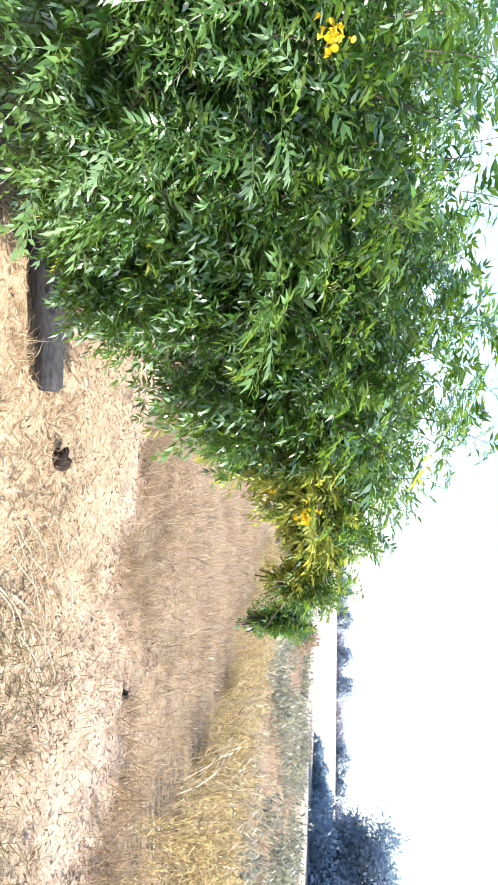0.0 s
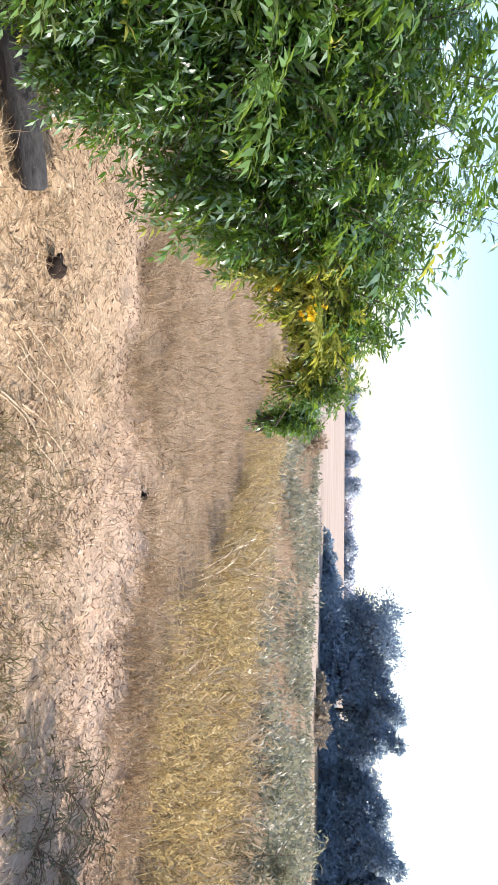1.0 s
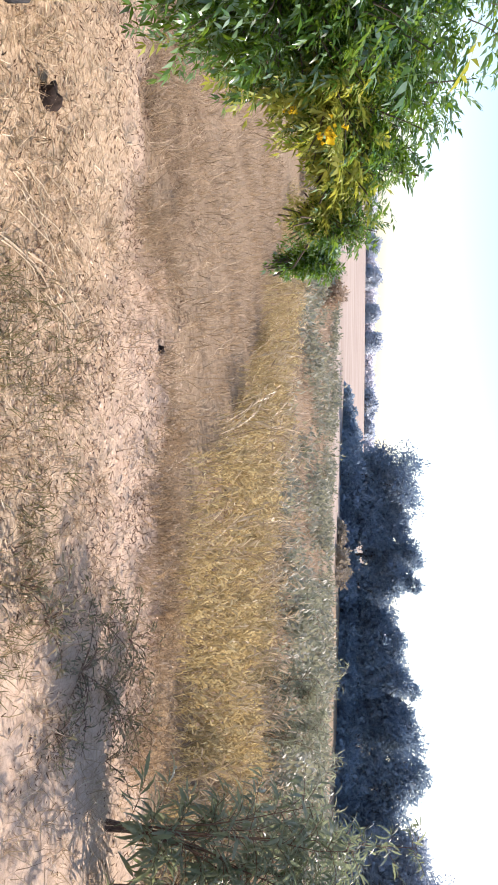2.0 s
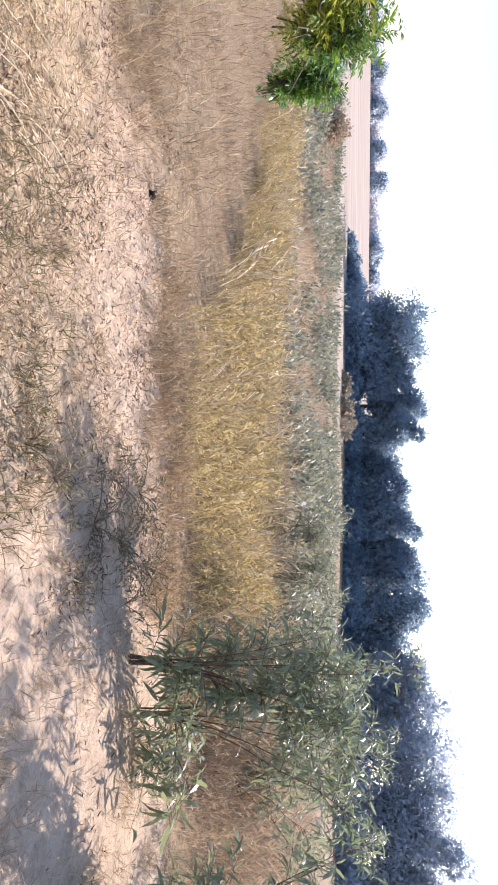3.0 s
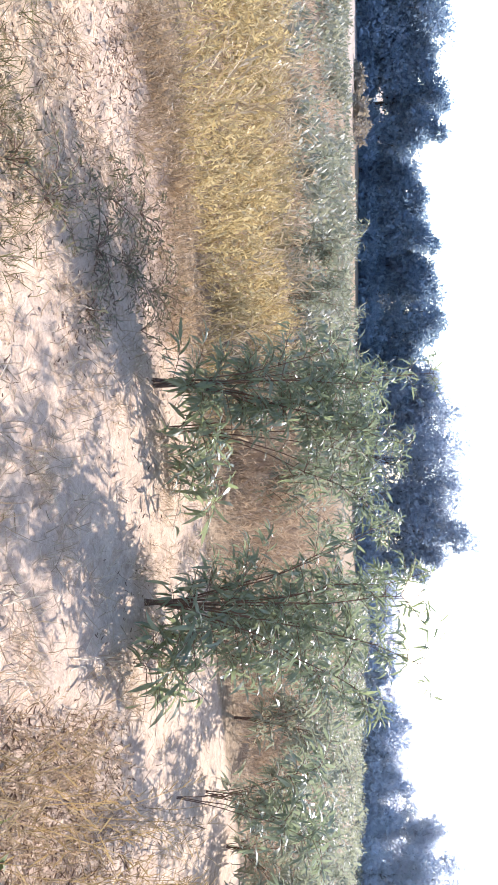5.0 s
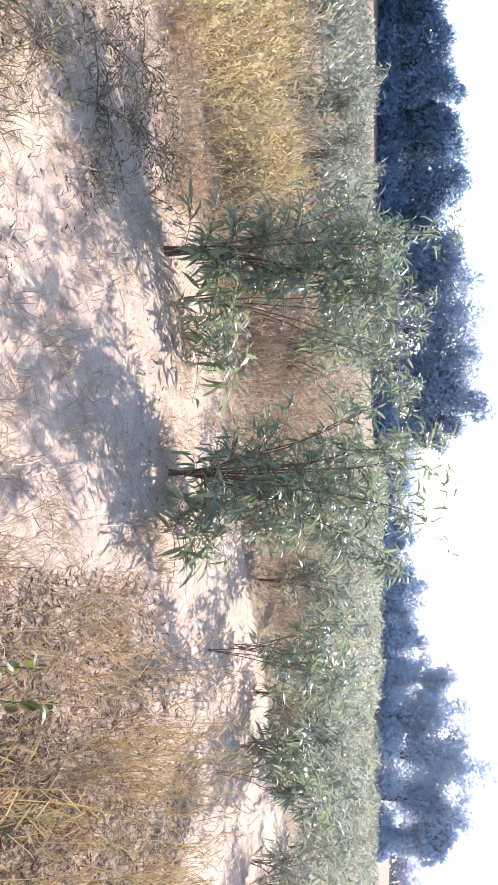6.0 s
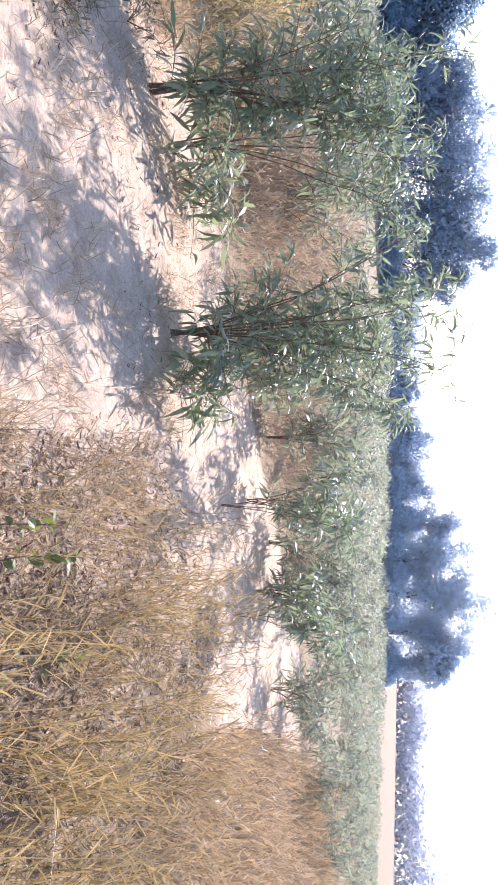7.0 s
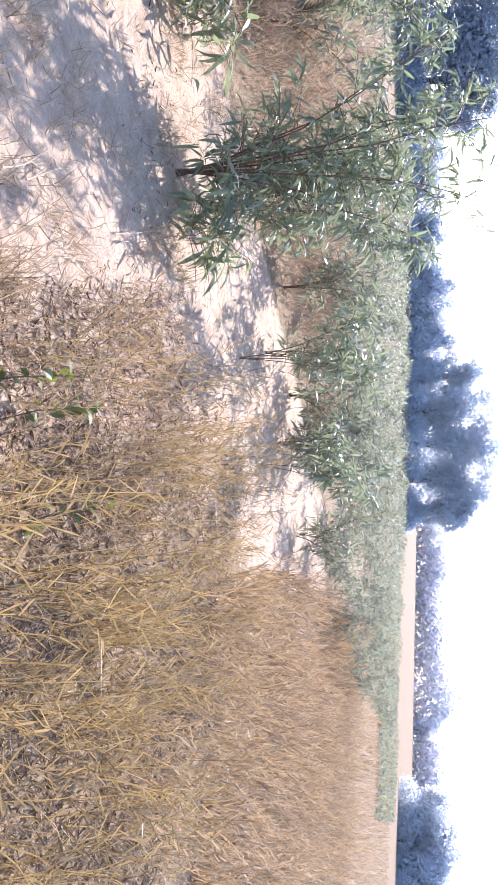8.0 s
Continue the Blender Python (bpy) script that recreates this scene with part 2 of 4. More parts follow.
def tube(points, radii, sides=6):
    """Arrays of a tapered tube through points."""
    pts = np.array(points, dtype=float)
    tang = np.gradient(pts, axis=0)
    tang /= np.linalg.norm(tang, axis=1, keepdims=True) + 1e-9
    hint = np.array([0.31, 0.17, 0.93]) if abs(tang[:, 2]).mean() < 0.8 else np.array([1.0, 0.1, 0.0])
    a = np.cross(tang, hint)
    a /= np.linalg.norm(a, axis=1, keepdims=True)
    b = np.cross(tang, a)
    ang = np.linspace(0, 2 * np.pi, sides, endpoint=False)
    ring = (a[:, None, :] * np.cos(ang)[None, :, None] + b[:, None, :] * np.sin(ang)[None, :, None]) * np.array(radii)[:, None, None]
    verts = (pts[:, None, :] + ring).reshape(-1, 3)
    loops, sizes = [], []
    for i in range(len(pts) - 1):
        for j in range(sides):
            k = (j + 1) % sides
            loops += [i * sides + j, i * sides + k, (i + 1) * sides + k, (i + 1) * sides + j]
            sizes.append(4)
    for i, order in ((0, 1), (len(pts) - 1, -1)):
        loops += [i * sides + j for j in range(sides)][::order]
        sizes.append(sides)
    return verts, np.array(loops), np.array(sizes)


def part(name, me, parent, label=""):
    ob = new(name, me)
    ob.parent = parent
    return tagged(ob, label) if label else ob


def thing(name, place, label, category, group="", kind=""):
    ob = new(name)
    ob.location = place
    ob.empty_display_size = 0.1
    return tagged(ob, label, category, group, kind)


def unit(v):
    v = np.asarray(v, dtype=float)
    return v / (np.linalg.norm(v) + 1e-9)


def polar(heading, distance, height=0.0):
    """A place by its compass heading from the walk's middle (degrees right of +Y) and its distance."""
    return np.array([distance * math.sin(radians(heading)), distance * math.cos(radians(heading)), height])


# ---- the ground's form ----
def wave_noise(x, y, scale, seed):
    """Smooth noise of about -1..1 from a lattice of random values."""
    r = np.random.default_rng(seed)
    table = r.random((256, 256))
    c, d = math.cos(seed * 1.7), math.sin(seed * 1.7)
    u, v = (x * c + y * d) / scale + 500.3, (y * c - x * d) / scale + 500.7
    i, j = np.floor(u).astype(int), np.floor(v).astype(int)
    fu, fv = u - i, v - j
    fu, fv = fu * fu * (3 - 2 * fu), fv * fv * (3 - 2 * fv)
    g = lambda a, b: table[a % 256, b % 256]
    low = g(i, j) * (1 - fu) + g(i + 1, j) * fu
    high = g(i, j + 1) * (1 - fu) + g(i + 1, j + 1) * fu
    return (low * (1 - fv) + high * fv) * 2 - 1


def ground_height(x, y):
    x, y = np.asarray(x, dtype=float), np.asarray(y, dtype=float)
    r = np.hypot(x, y)
    near = np.clip(1.6 - r / 14, 0, 1)
    z = 0.025 * wave_noise(x, y, 0.9, 1) + 0.03 * wave_noise(x, y, 2.6, 2)
    rough = 0.35 + 0.65 * smooth(-0.5, 0.5, wave_noise(x, y, 0.55, 8))
    calm = 1 - 0.65 * smooth(0.3, 1.2, x) * smooth(1.4, 2.2, y)
    clods = np.clip(wave_noise(x, y, 0.21, 3) + 0.5 * wave_noise(x, y, 0.13, 5), 0, 1) * 0.032 * rough * calm
    clods += np.clip(wave_noise(x, y, 0.085, 4), 0.05, 1) * 0.019 * rough * calm + wave_noise(x, y, 0.05, 6) * 0.008
    hollow = smooth(0.2, -1.0, x) * smooth(4.8, 5.6, y) * smooth(0.2, -0.6, y - grass_edge(x))
    return z * near + clods * np.clip(1.3 - r / 9, 0, 1) * (1 - 0.8 * hollow) - 0.02 * hollow


def smooth(a, b, x):
    t = np.clip((x - a) / (b - a), 0, 1)
    return t * t * (3 - 2 * t)


def grass_edge(x):
    """The near edge of the standing grass: y along x."""
    return np.interp(x, [-8, -4.5, -2.9, -1.96, -1.05, -0.2, 0.65, 1.1, 2.0, 4.0], [11.5, 9.2, 7.9, 6.7, 5.2, 4.95, 5.1, 5.25, 5.2, 5.0])


def belt_edge(x):
    """The near edge of the shrub belt behind the standing grass."""
    return np.interp(x, [-8, -5, -3.5, -1.4, 1.4, 6], [13.0, 11.8, 11.0, 10.0, 9.7, 9.8])


def build_ground():
    fine = np.radians(np.arange(-92, 104, 0.55))
    rest = np.radians(np.arange(104, 268, 4.1))
    ang = np.concatenate([fine, rest])
    rings = [0.25]
    while rings[-1] < 13:
        rings.append(rings[-1] * 1.0095 + 0.004)
    while rings[-1] < 4000:
        rings.append(rings[-1] * 1.09)
    rad = np.array(rings)
    x = np.concatenate([[0.0], (rad[:, None] * np.sin(ang)[None, :]).ravel()])
    y = np.concatenate([[0.0], (rad[:, None] * np.cos(ang)[None, :]).ravel()])
    z = ground_height(x, y)
    n, m = len(rad), len(ang)
    i, j = np.meshgrid(np.arange(n - 1), np.arange(m), indexing="ij")
    k = (j + 1) % m
    quads = np.stack([1 + i * m + j, 1 + (i + 1) * m + j, 1 + (i + 1) * m + k, 1 + i * m + k], axis=-1).reshape(-1)[::-1]
    j = np.arange(m)
    fan = np.stack([np.zeros(m, int), 1 + j, 1 + (j + 1) % m], axis=-1).reshape(-1)[::-1]
    loops = np.concatenate([quads, fan])
    sizes = np.concatenate([np.full(len(quads) // 4, 4), np.full(m, 3)])
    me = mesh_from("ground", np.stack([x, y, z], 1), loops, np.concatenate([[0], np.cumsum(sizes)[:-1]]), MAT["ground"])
    me.polygons.foreach_set("use_smooth", np.ones(len(me.polygons), dtype=bool))
    r = np.hypot(x, y)
    straw = 0.22 + 0.42 * smooth(-0.9, -2.2, x) * smooth(3.6, 2.9, y) + 0.4 * smooth(3.2, 2.4, r) * smooth(0.6, -0.6, x) + 0.2 * smooth(1.6, 2.6, x) * smooth(2.2, 1.2, y)
    straw += 0.22 * smooth(0.5, -0.4, x) * smooth(4.3, 3.2, y)
    straw += 0.3 * smooth(4.6, 5.2, y) * smooth(0, -1.5, x)
    worn = 0.28 * wave_noise(x, y, 0.45, 61) + 0.2 * wave_noise(x, y, 0.17, 62)
    brown = 1.0 * smooth(0.4, -0.6, x) * smooth(4.4, 5.2, y + worn) * smooth(0.4, -0.8, y - grass_edge(x)) + 0.85 * smooth(-0.9, 0.0, y - grass_edge(x)) * smooth(4.7, 5.2, y)
    rut = smooth(-1.0, -2.9, x + 2 * worn) * smooth(3.5, 4.2, y + worn) * smooth(6.0, 5.2, y)
    brown = np.maximum.reduce([brown, 0.75 * rut, 0.62 * smooth(2.6, 4.6, x) * smooth(3.0, 1.6, y), 0.5 * smooth(1.4, 2.1, x + worn) * smooth(2.1, 1.4, y + worn), 0.95 * smooth(9, 14, r) * smooth(0, 4, x)])
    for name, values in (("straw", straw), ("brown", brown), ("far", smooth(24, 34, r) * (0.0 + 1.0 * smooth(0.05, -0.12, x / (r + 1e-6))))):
        at = me.attributes.new(name, "FLOAT", "POINT")
        at.data.foreach_set("value", values.astype(np.float32))
    return tagged(new("ground", me), "pale sandy soil with trampled dry straw, open to the horizon", "ground", kind="structure")


build_ground()

# ---- leaf and blade shapes ----
LANCE = strip([(0, 0, 0, 0), (0.1, 0.028, 0.02, 0.012), (0.36, 0.068, 0.04, 0.022), (0.68, 0.05, 0.0, 0.016), (0.97, 0, -0.16, 0)])
LEAFLET = strip([(0, 0, 0, 0), (0.38, 0.135, 0.03, 0.05), (1.0, 0, -0.08, 0)])
KITE = strip([(0, 0, 0, 0), (0.45, 0.26, 0.04, 0.04), (1.0, 0, -0.05, 0)])
OVAL = strip([(0, 0, 0, 0), (0.3, 0.24, 0.04, 0.06), (0.7, 0.2, 0.03, 0.05), (1.0, 0, -0.05, 0)])


def pinnate(pairs, droop, seed):
    """A feather leaf of length 1 along +Y: a stalk with pairs of leaflets and one at the tip."""
    r = np.random.default_rng(seed)
    parts = [strip([(0, 0.009, 0, 0), (0.5, 0.007, -droop * 0.25, 0), (0.82, 0.004, -droop * 0.67, 0)])]
    for i in range(pairs):
        y = 0.24 + 0.56 * i / max(pairs - 1, 1)
        z = -droop * y * y
        for side in (-1, 1):
            a = side * radians(58 - 16 * i / pairs + r.uniform(-8, 8))
            size = (0.33 + 0.05 * math.sin(math.pi * i / pairs)) * r.uniform(0.85, 1.1)
            turn = Euler((radians(r.uniform(-28, 4)), side * radians(r.uniform(-5, 30)), -a)).to_matrix()
            parts.append(moved(LEAFLET, np.array(turn) * size, (0, y, z)))
    turn = Euler((radians(-25), 0, radians(r.uniform(-10, 10)))).to_matrix()
    parts.append(moved(LEAFLET, np.array(turn) * 0.36, (0, 0.8, -droop * 0.64)))
    return joined_template(parts)


FEATHERS = [pinnate(3, 0.25, 1), pinnate(4, 0.4, 2), pinnate(4, 0.15, 3), pinnate(5, 0.3, 4), pinnate(3, 0.5, 5)]


def blade(bend, width, kink=0.0):
    """A grass blade of height 1 along +Y that bends to +Z."""
    return strip([(0, width, 0, 0), (0.35, width * 0.9, bend * 0.12, 0), (0.7, width * 0.6, bend * 0.5 + kink, 0), (0.96 - 0.2 * bend, 0, bend, 0)])


def eared(bend, width, seed, twigs=5, spread=0.16, plump=1.9):
    """A stalk with fine side twigs and small spikelets over its upper half."""
    r = np.random.default_rng(seed)
    parts = [blade(bend, width)]
    for i in range(twigs):
        y = 0.35 + 0.6 * (i + r.random()) / twigs
        side = r.choice([-1, 1])
        turn = np.array(Euler((radians(r.uniform(-30, 50)), 0, radians(side * r.uniform(18, 52)))).to_matrix())
        size = spread * r.uniform(0.5, 1.1)
        at = np.array((0, y * (1 - 0.15 * bend), bend * y * y * 0.9))
        w = width / size
        parts.append(moved(strip([(0, w * 0.7, 0, 0), (0.74, w * plump, 0.03, 0.01), (1, 0, 0, 0)]), turn * size, at))
    return joined_template(parts)


def scatter_blades(name, places, heights, width, mat, label, bend=0.35, lean=0.3, ears=False, lie=False, wind=(0, 0), plump=1.9):
    """A stand of blades rooted at places, as one object of kind stuff."""
    n = len(places)
    if ears:
        shapes = [eared(b, width, k + 1, twigs, 0.17, plump) for k, (b, twigs) in enumerate(((0.12, 5), (0.3, 6), (0.5, 7), (0.7, 5)))] + [blade(0.4, width)]
    else:
        shapes = [blade(bend * k, width, 0.04 * s) for k, s in ((0.3, 1), (0.8, -1), (1.3, 1), (1.8, 0))]
    pieces = []
    which = rng.integers(0, len(shapes), n)
    a = rng.uniform(0, 2 * np.pi, n)
    if lie:
        up = np.stack([np.cos(a), np.sin(a), rng.normal(0.06, 0.13, n)], 1)
    else:
        up = np.stack([np.cos(a) * lean * rng.random(n) + wind[0], np.sin(a) * lean * rng.random(n) + wind[1], np.ones(n)], 1)
    b = rng.uniform(0, 2 * np.pi, n)
    hint = np.stack([np.cos(b), np.sin(b), np.zeros(n) if not lie else np.full(n, 1.0)], 1)
    for k, shape in enumerate(shapes):
        sel = which == k
        if sel.any():
            scale = heights[sel]
            pieces.append(stamp(shape, frames_along(up[sel], hint[sel], scale), places[sel]))
    ob = new(name, as_mesh(name, pieces, mat))
    return tagged(ob, label, "grass", kind="stuff")


def on_ground(x, y, sink=0.01):
    return np.stack([x, y, ground_height(x, y) - sink], 1)


def clumped(n, x0, x1, y0, y1, clumps, spread, keep=None):
    """Places in clumps over a rectangle, kept where keep(x, y) holds."""
    cx, cy = rng.uniform(x0, x1, clumps), rng.uniform(y0, y1, clumps)
    i = rng.integers(0, clumps, n)
    x, y = cx[i] + rng.normal(0, spread, n), cy[i] + rng.normal(0, spread, n)
    if keep is not None:
        ok = keep(x, y)
        x, y = x[ok], y[ok]
    return x, y


def in_sector(n, h0, h1, r0, r1, power=1.0):
    h, r = np.radians(rng.uniform(h0, h1, n)), r0 + (r1 - r0) * rng.random(n) ** power
    return r * np.sin(h), r * np.cos(h)


# ---- things: the flowering bush ----
def build_bush():
    blobs = [  # heading, distance, middle height, half width, half height
        (-28.0, 3.55, 1.36, 0.07, 0.05), (-31.3, 3.40, 1.46, 0.16, 0.17), (-35.5, 3.30, 1.55, 0.22, 0.25), (-40.5, 3.20, 1.54, 0.35, 0.47),
        (-48.0, 3.10, 1.36, 0.45, 0.74), (-57.0, 3.00, 1.20, 0.50, 0.86), (-66.0, 2.90, 1.16, 0.55, 0.96),
        (-77.0, 2.85, 1.16, 0.62, 1.04), (-90.0, 3.05, 1.15, 0.65, 1.0), (-70.0, 2.55, 0.85, 0.35, 0.5), (-58.0, 2.95, 0.62, 0.35, 0.34), (-65.0, 2.75, 0.62, 0.3, 0.32),
        (-46.0, 3.70, 1.33, 0.50, 0.68), (-58.0, 3.75, 1.28, 0.60, 0.9), (-72.0, 3.7, 1.3, 0.65, 1.04),
    ]
    root = polar(-62, 3.45)
    bush = thing("flowering_bush", root, "broad green flowering bush with feathery leaves and yellow blossom", "bush")
    wood = []
    centres = [polar(h, d, z) for h, d, z, w, v in blobs]
    for k in range(6):
        c = centres[[1, 2, 4, 5, 7, 9][k]]
        start = root + np.array([rng.normal(0, 0.1), rng.normal(0, 0.1), -0.03])
        pts = [start + (c - start) * t + np.array([0, 0, 0.35 * math.sin(math.pi * t)]) for t in np.linspace(0, 1, 7)]
        part("trunk", as_mesh("trunk", [tube(pts - root, np.linspace(0.03, 0.012, 7), 7)], MAT["bark"], True), bush)
    leaf_d, leaf_p, leaf_s = [], [], []
    for (hd, d, z, w, v), c in zip(blobs, centres):
        n = int(90 + 620 * w * v)
        for _ in range(n):
            q = unit(rng.normal(0, 1, 3))
            shell = rng.random() ** 0.35
            tip = c + q * shell * np.array([w, w, v])
            if tip[2] < 0.12:
                continue
            inward = c + (tip - c) * 0.25 + np.array([0, 0, -0.1])
            out = unit(tip - inward) + np.array([0, 0, 0.25])
            length = rng.uniform(0.2, 0.4)
            pts = np.array([tip - unit(out) * length * (1 - t) + np.array([0, 0, -0.06 * t * t]) for t in np.linspace(0, 1, 4)])
            if rng.random() < 0.5:
                wood.append(tube(pts - root, [0.0045, 0.004, 0.003, 0.002], 4))
            for i in range(rng.integers(5, 9)):
                t = rng.uniform(0.15, 1.0)
                p = pts[0] + (pts[-1] - pts[0]) * t
                a = unit(rng.normal(0, 1, 3))
                leaf_d.append(unit(unit(out) * 0.7 + a * 0.9 + np.array([0, 0, -0.35])))
                leaf_p.append(p)
                leaf_s.append(rng.uniform(0.085, 0.195) * min(1.0, 0.5 + w))
    for _ in range(70):  # long young shoots that stand out of the crown
        k = rng.integers(4, 9)
        hd, d, z, w, v = blobs[k]
        q = rng.normal(0, 1, 3) + np.array([0.2, -0.1, 0.7])
        q = unit([q[0], q[1], abs(q[2])])
        start = centres[k] + q * np.array([w, w, v]) * 0.85
        way = unit(q + np.array([0, 0, 0.5]))
        length = rng.uniform(0.2, 0.42) * min(1, (w / 0.46) ** 2)
        pts = np.array([start + way * length * t + np.array([0.02, -0.02, -0.10 * t * t]) for t in np.linspace(0, 1, 5)])
        wood.append(tube(pts - root, [0.0025, 0.0022, 0.002, 0.0015, 0.001], 4))
        for i in range(9):
            t = (i + 1) / 9
            p = pts[0] + (pts[-1] - pts[0]) * t
            side = unit(np.cross(way, [0.3, 0.2, 1.0])) * (1 if i % 2 else -1)
            leaf_d.append(unit(way * 0.6 + side * 0.8 + np.array([0, 0, -0.2]) + rng.normal(0, 0.15, 3)))
            leaf_p.append(p)
            leaf_s.append(rng.uniform(0.13, 0.22))
    tagged(part("twigwork", as_mesh("twigwork", wood, MAT["bark"]), bush), kind="stuff")
    leaf_d, leaf_p, leaf_s = np.array(leaf_d), np.array(leaf_p), np.array(leaf_s)
    n = len(leaf_d)
    roll = rng.normal(0, 0.5, n)
    turns = frames_along(leaf_d, np.tile([0.05, 0.02, 1.0], (n, 1)), leaf_s, roll)
    which = rng.integers(0, len(FEATHERS), n)
    near = np.hypot(leaf_p[:, 0], leaf_p[:, 1])
    single = np.zeros(n, bool)
    single[np.argsort(near)[:300]] = True
    yellow = (rng.random(n) < 0.005) | ((leaf_p[:, 2] < 1.5) & (np.abs(np.degrees(np.arctan2(leaf_p[:, 0], leaf_p[:, 1])) + 36.5) < 5.5) & (rng.random(n) < 0.8))
    for k in range(22):  # low sprays that reach out towards the path
        p = np.array([-0.06, -0.2, 1.5]) + polar(rng.uniform(-74, -58), 1.0) * (d := rng.uniform(1.95, 2.4)) + np.array([0, 0, -d * math.tan(radians(rng.uniform(17, 27)))])
        leaf_p[np.argsort(near)[k]] = p
        turns[np.argsort(near)[k]] = frames_along(unit([rng.uniform(0.2, 1), rng.uniform(0, 1), rng.uniform(-0.5, 0.1)])[None], np.array([[-0.1, 0.1, 1.0]]), np.array([rng.uniform(0.13, 0.19)]), rng.normal(0, 0.3, 1))[0]
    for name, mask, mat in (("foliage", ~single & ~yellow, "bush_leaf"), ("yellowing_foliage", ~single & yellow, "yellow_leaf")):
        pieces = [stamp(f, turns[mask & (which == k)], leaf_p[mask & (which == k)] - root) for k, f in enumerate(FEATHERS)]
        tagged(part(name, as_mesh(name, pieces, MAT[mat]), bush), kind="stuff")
    shared = []
    for k, f in enumerate(FEATHERS):
        shared.append(as_mesh("leaf", [stamp(f, np.eye(3)[None], np.zeros((1, 3)))], MAT["bush_leaf_single"]))
    for i in np.where(single)[0]:
        ob = part("leaf", shared[which[i]], bush)
        m = Matrix([list(row) for row in turns[i]]).to_4x4()
        m.translation = Vector(leaf_p[i] - root)
        ob.matrix_basis = m
    return bush, root


BUSH, BUSH_ROOT = build_bush()


def build_blossom(place, size, seed):
    """A cluster of trumpet flowers under the bush's twig tips."""
    r = np.random.default_rng(seed)
    at = np.array(place) - BUSH_ROOT
    stalk = tube([at + np.array([-0.04, 0.05, -0.03]), at + np.array([-0.01, 0.01, 0]), at + np.array([0.02, -0.01, 0.01])], [0.003, 0.0025, 0.0015], 5)
    cluster = part("blossom", as_mesh("blossom", [stalk], MAT["red_stem"], True), BUSH, "cluster of bright yellow trumpet flowers")
    for _ in range(26):
        d = unit(r.normal(0, 1, 3) + np.array([0.5, -0.3, 0.1]))
        base = at + r.normal(0, size * 0.45, 3)
        length = size * r.uniform(0.3, 0.55)
        pts = [base + d * length * t for t in (0, 0.4, 0.8, 1.0)]
        part("flower", as_mesh("flower", [tube(pts, np.array([0.08, 0.14, 0.26, 0.46]) * length, 7)], MAT["flower"], True), cluster)


build_blossom((-1.62, 2.09, 1.36), 0.045, 1)
build_blossom((-2.28, 0.55, 1.47), 0.05, 2)
build_blossom((-1.95, 2.35, 1.18), 0.025, 3)


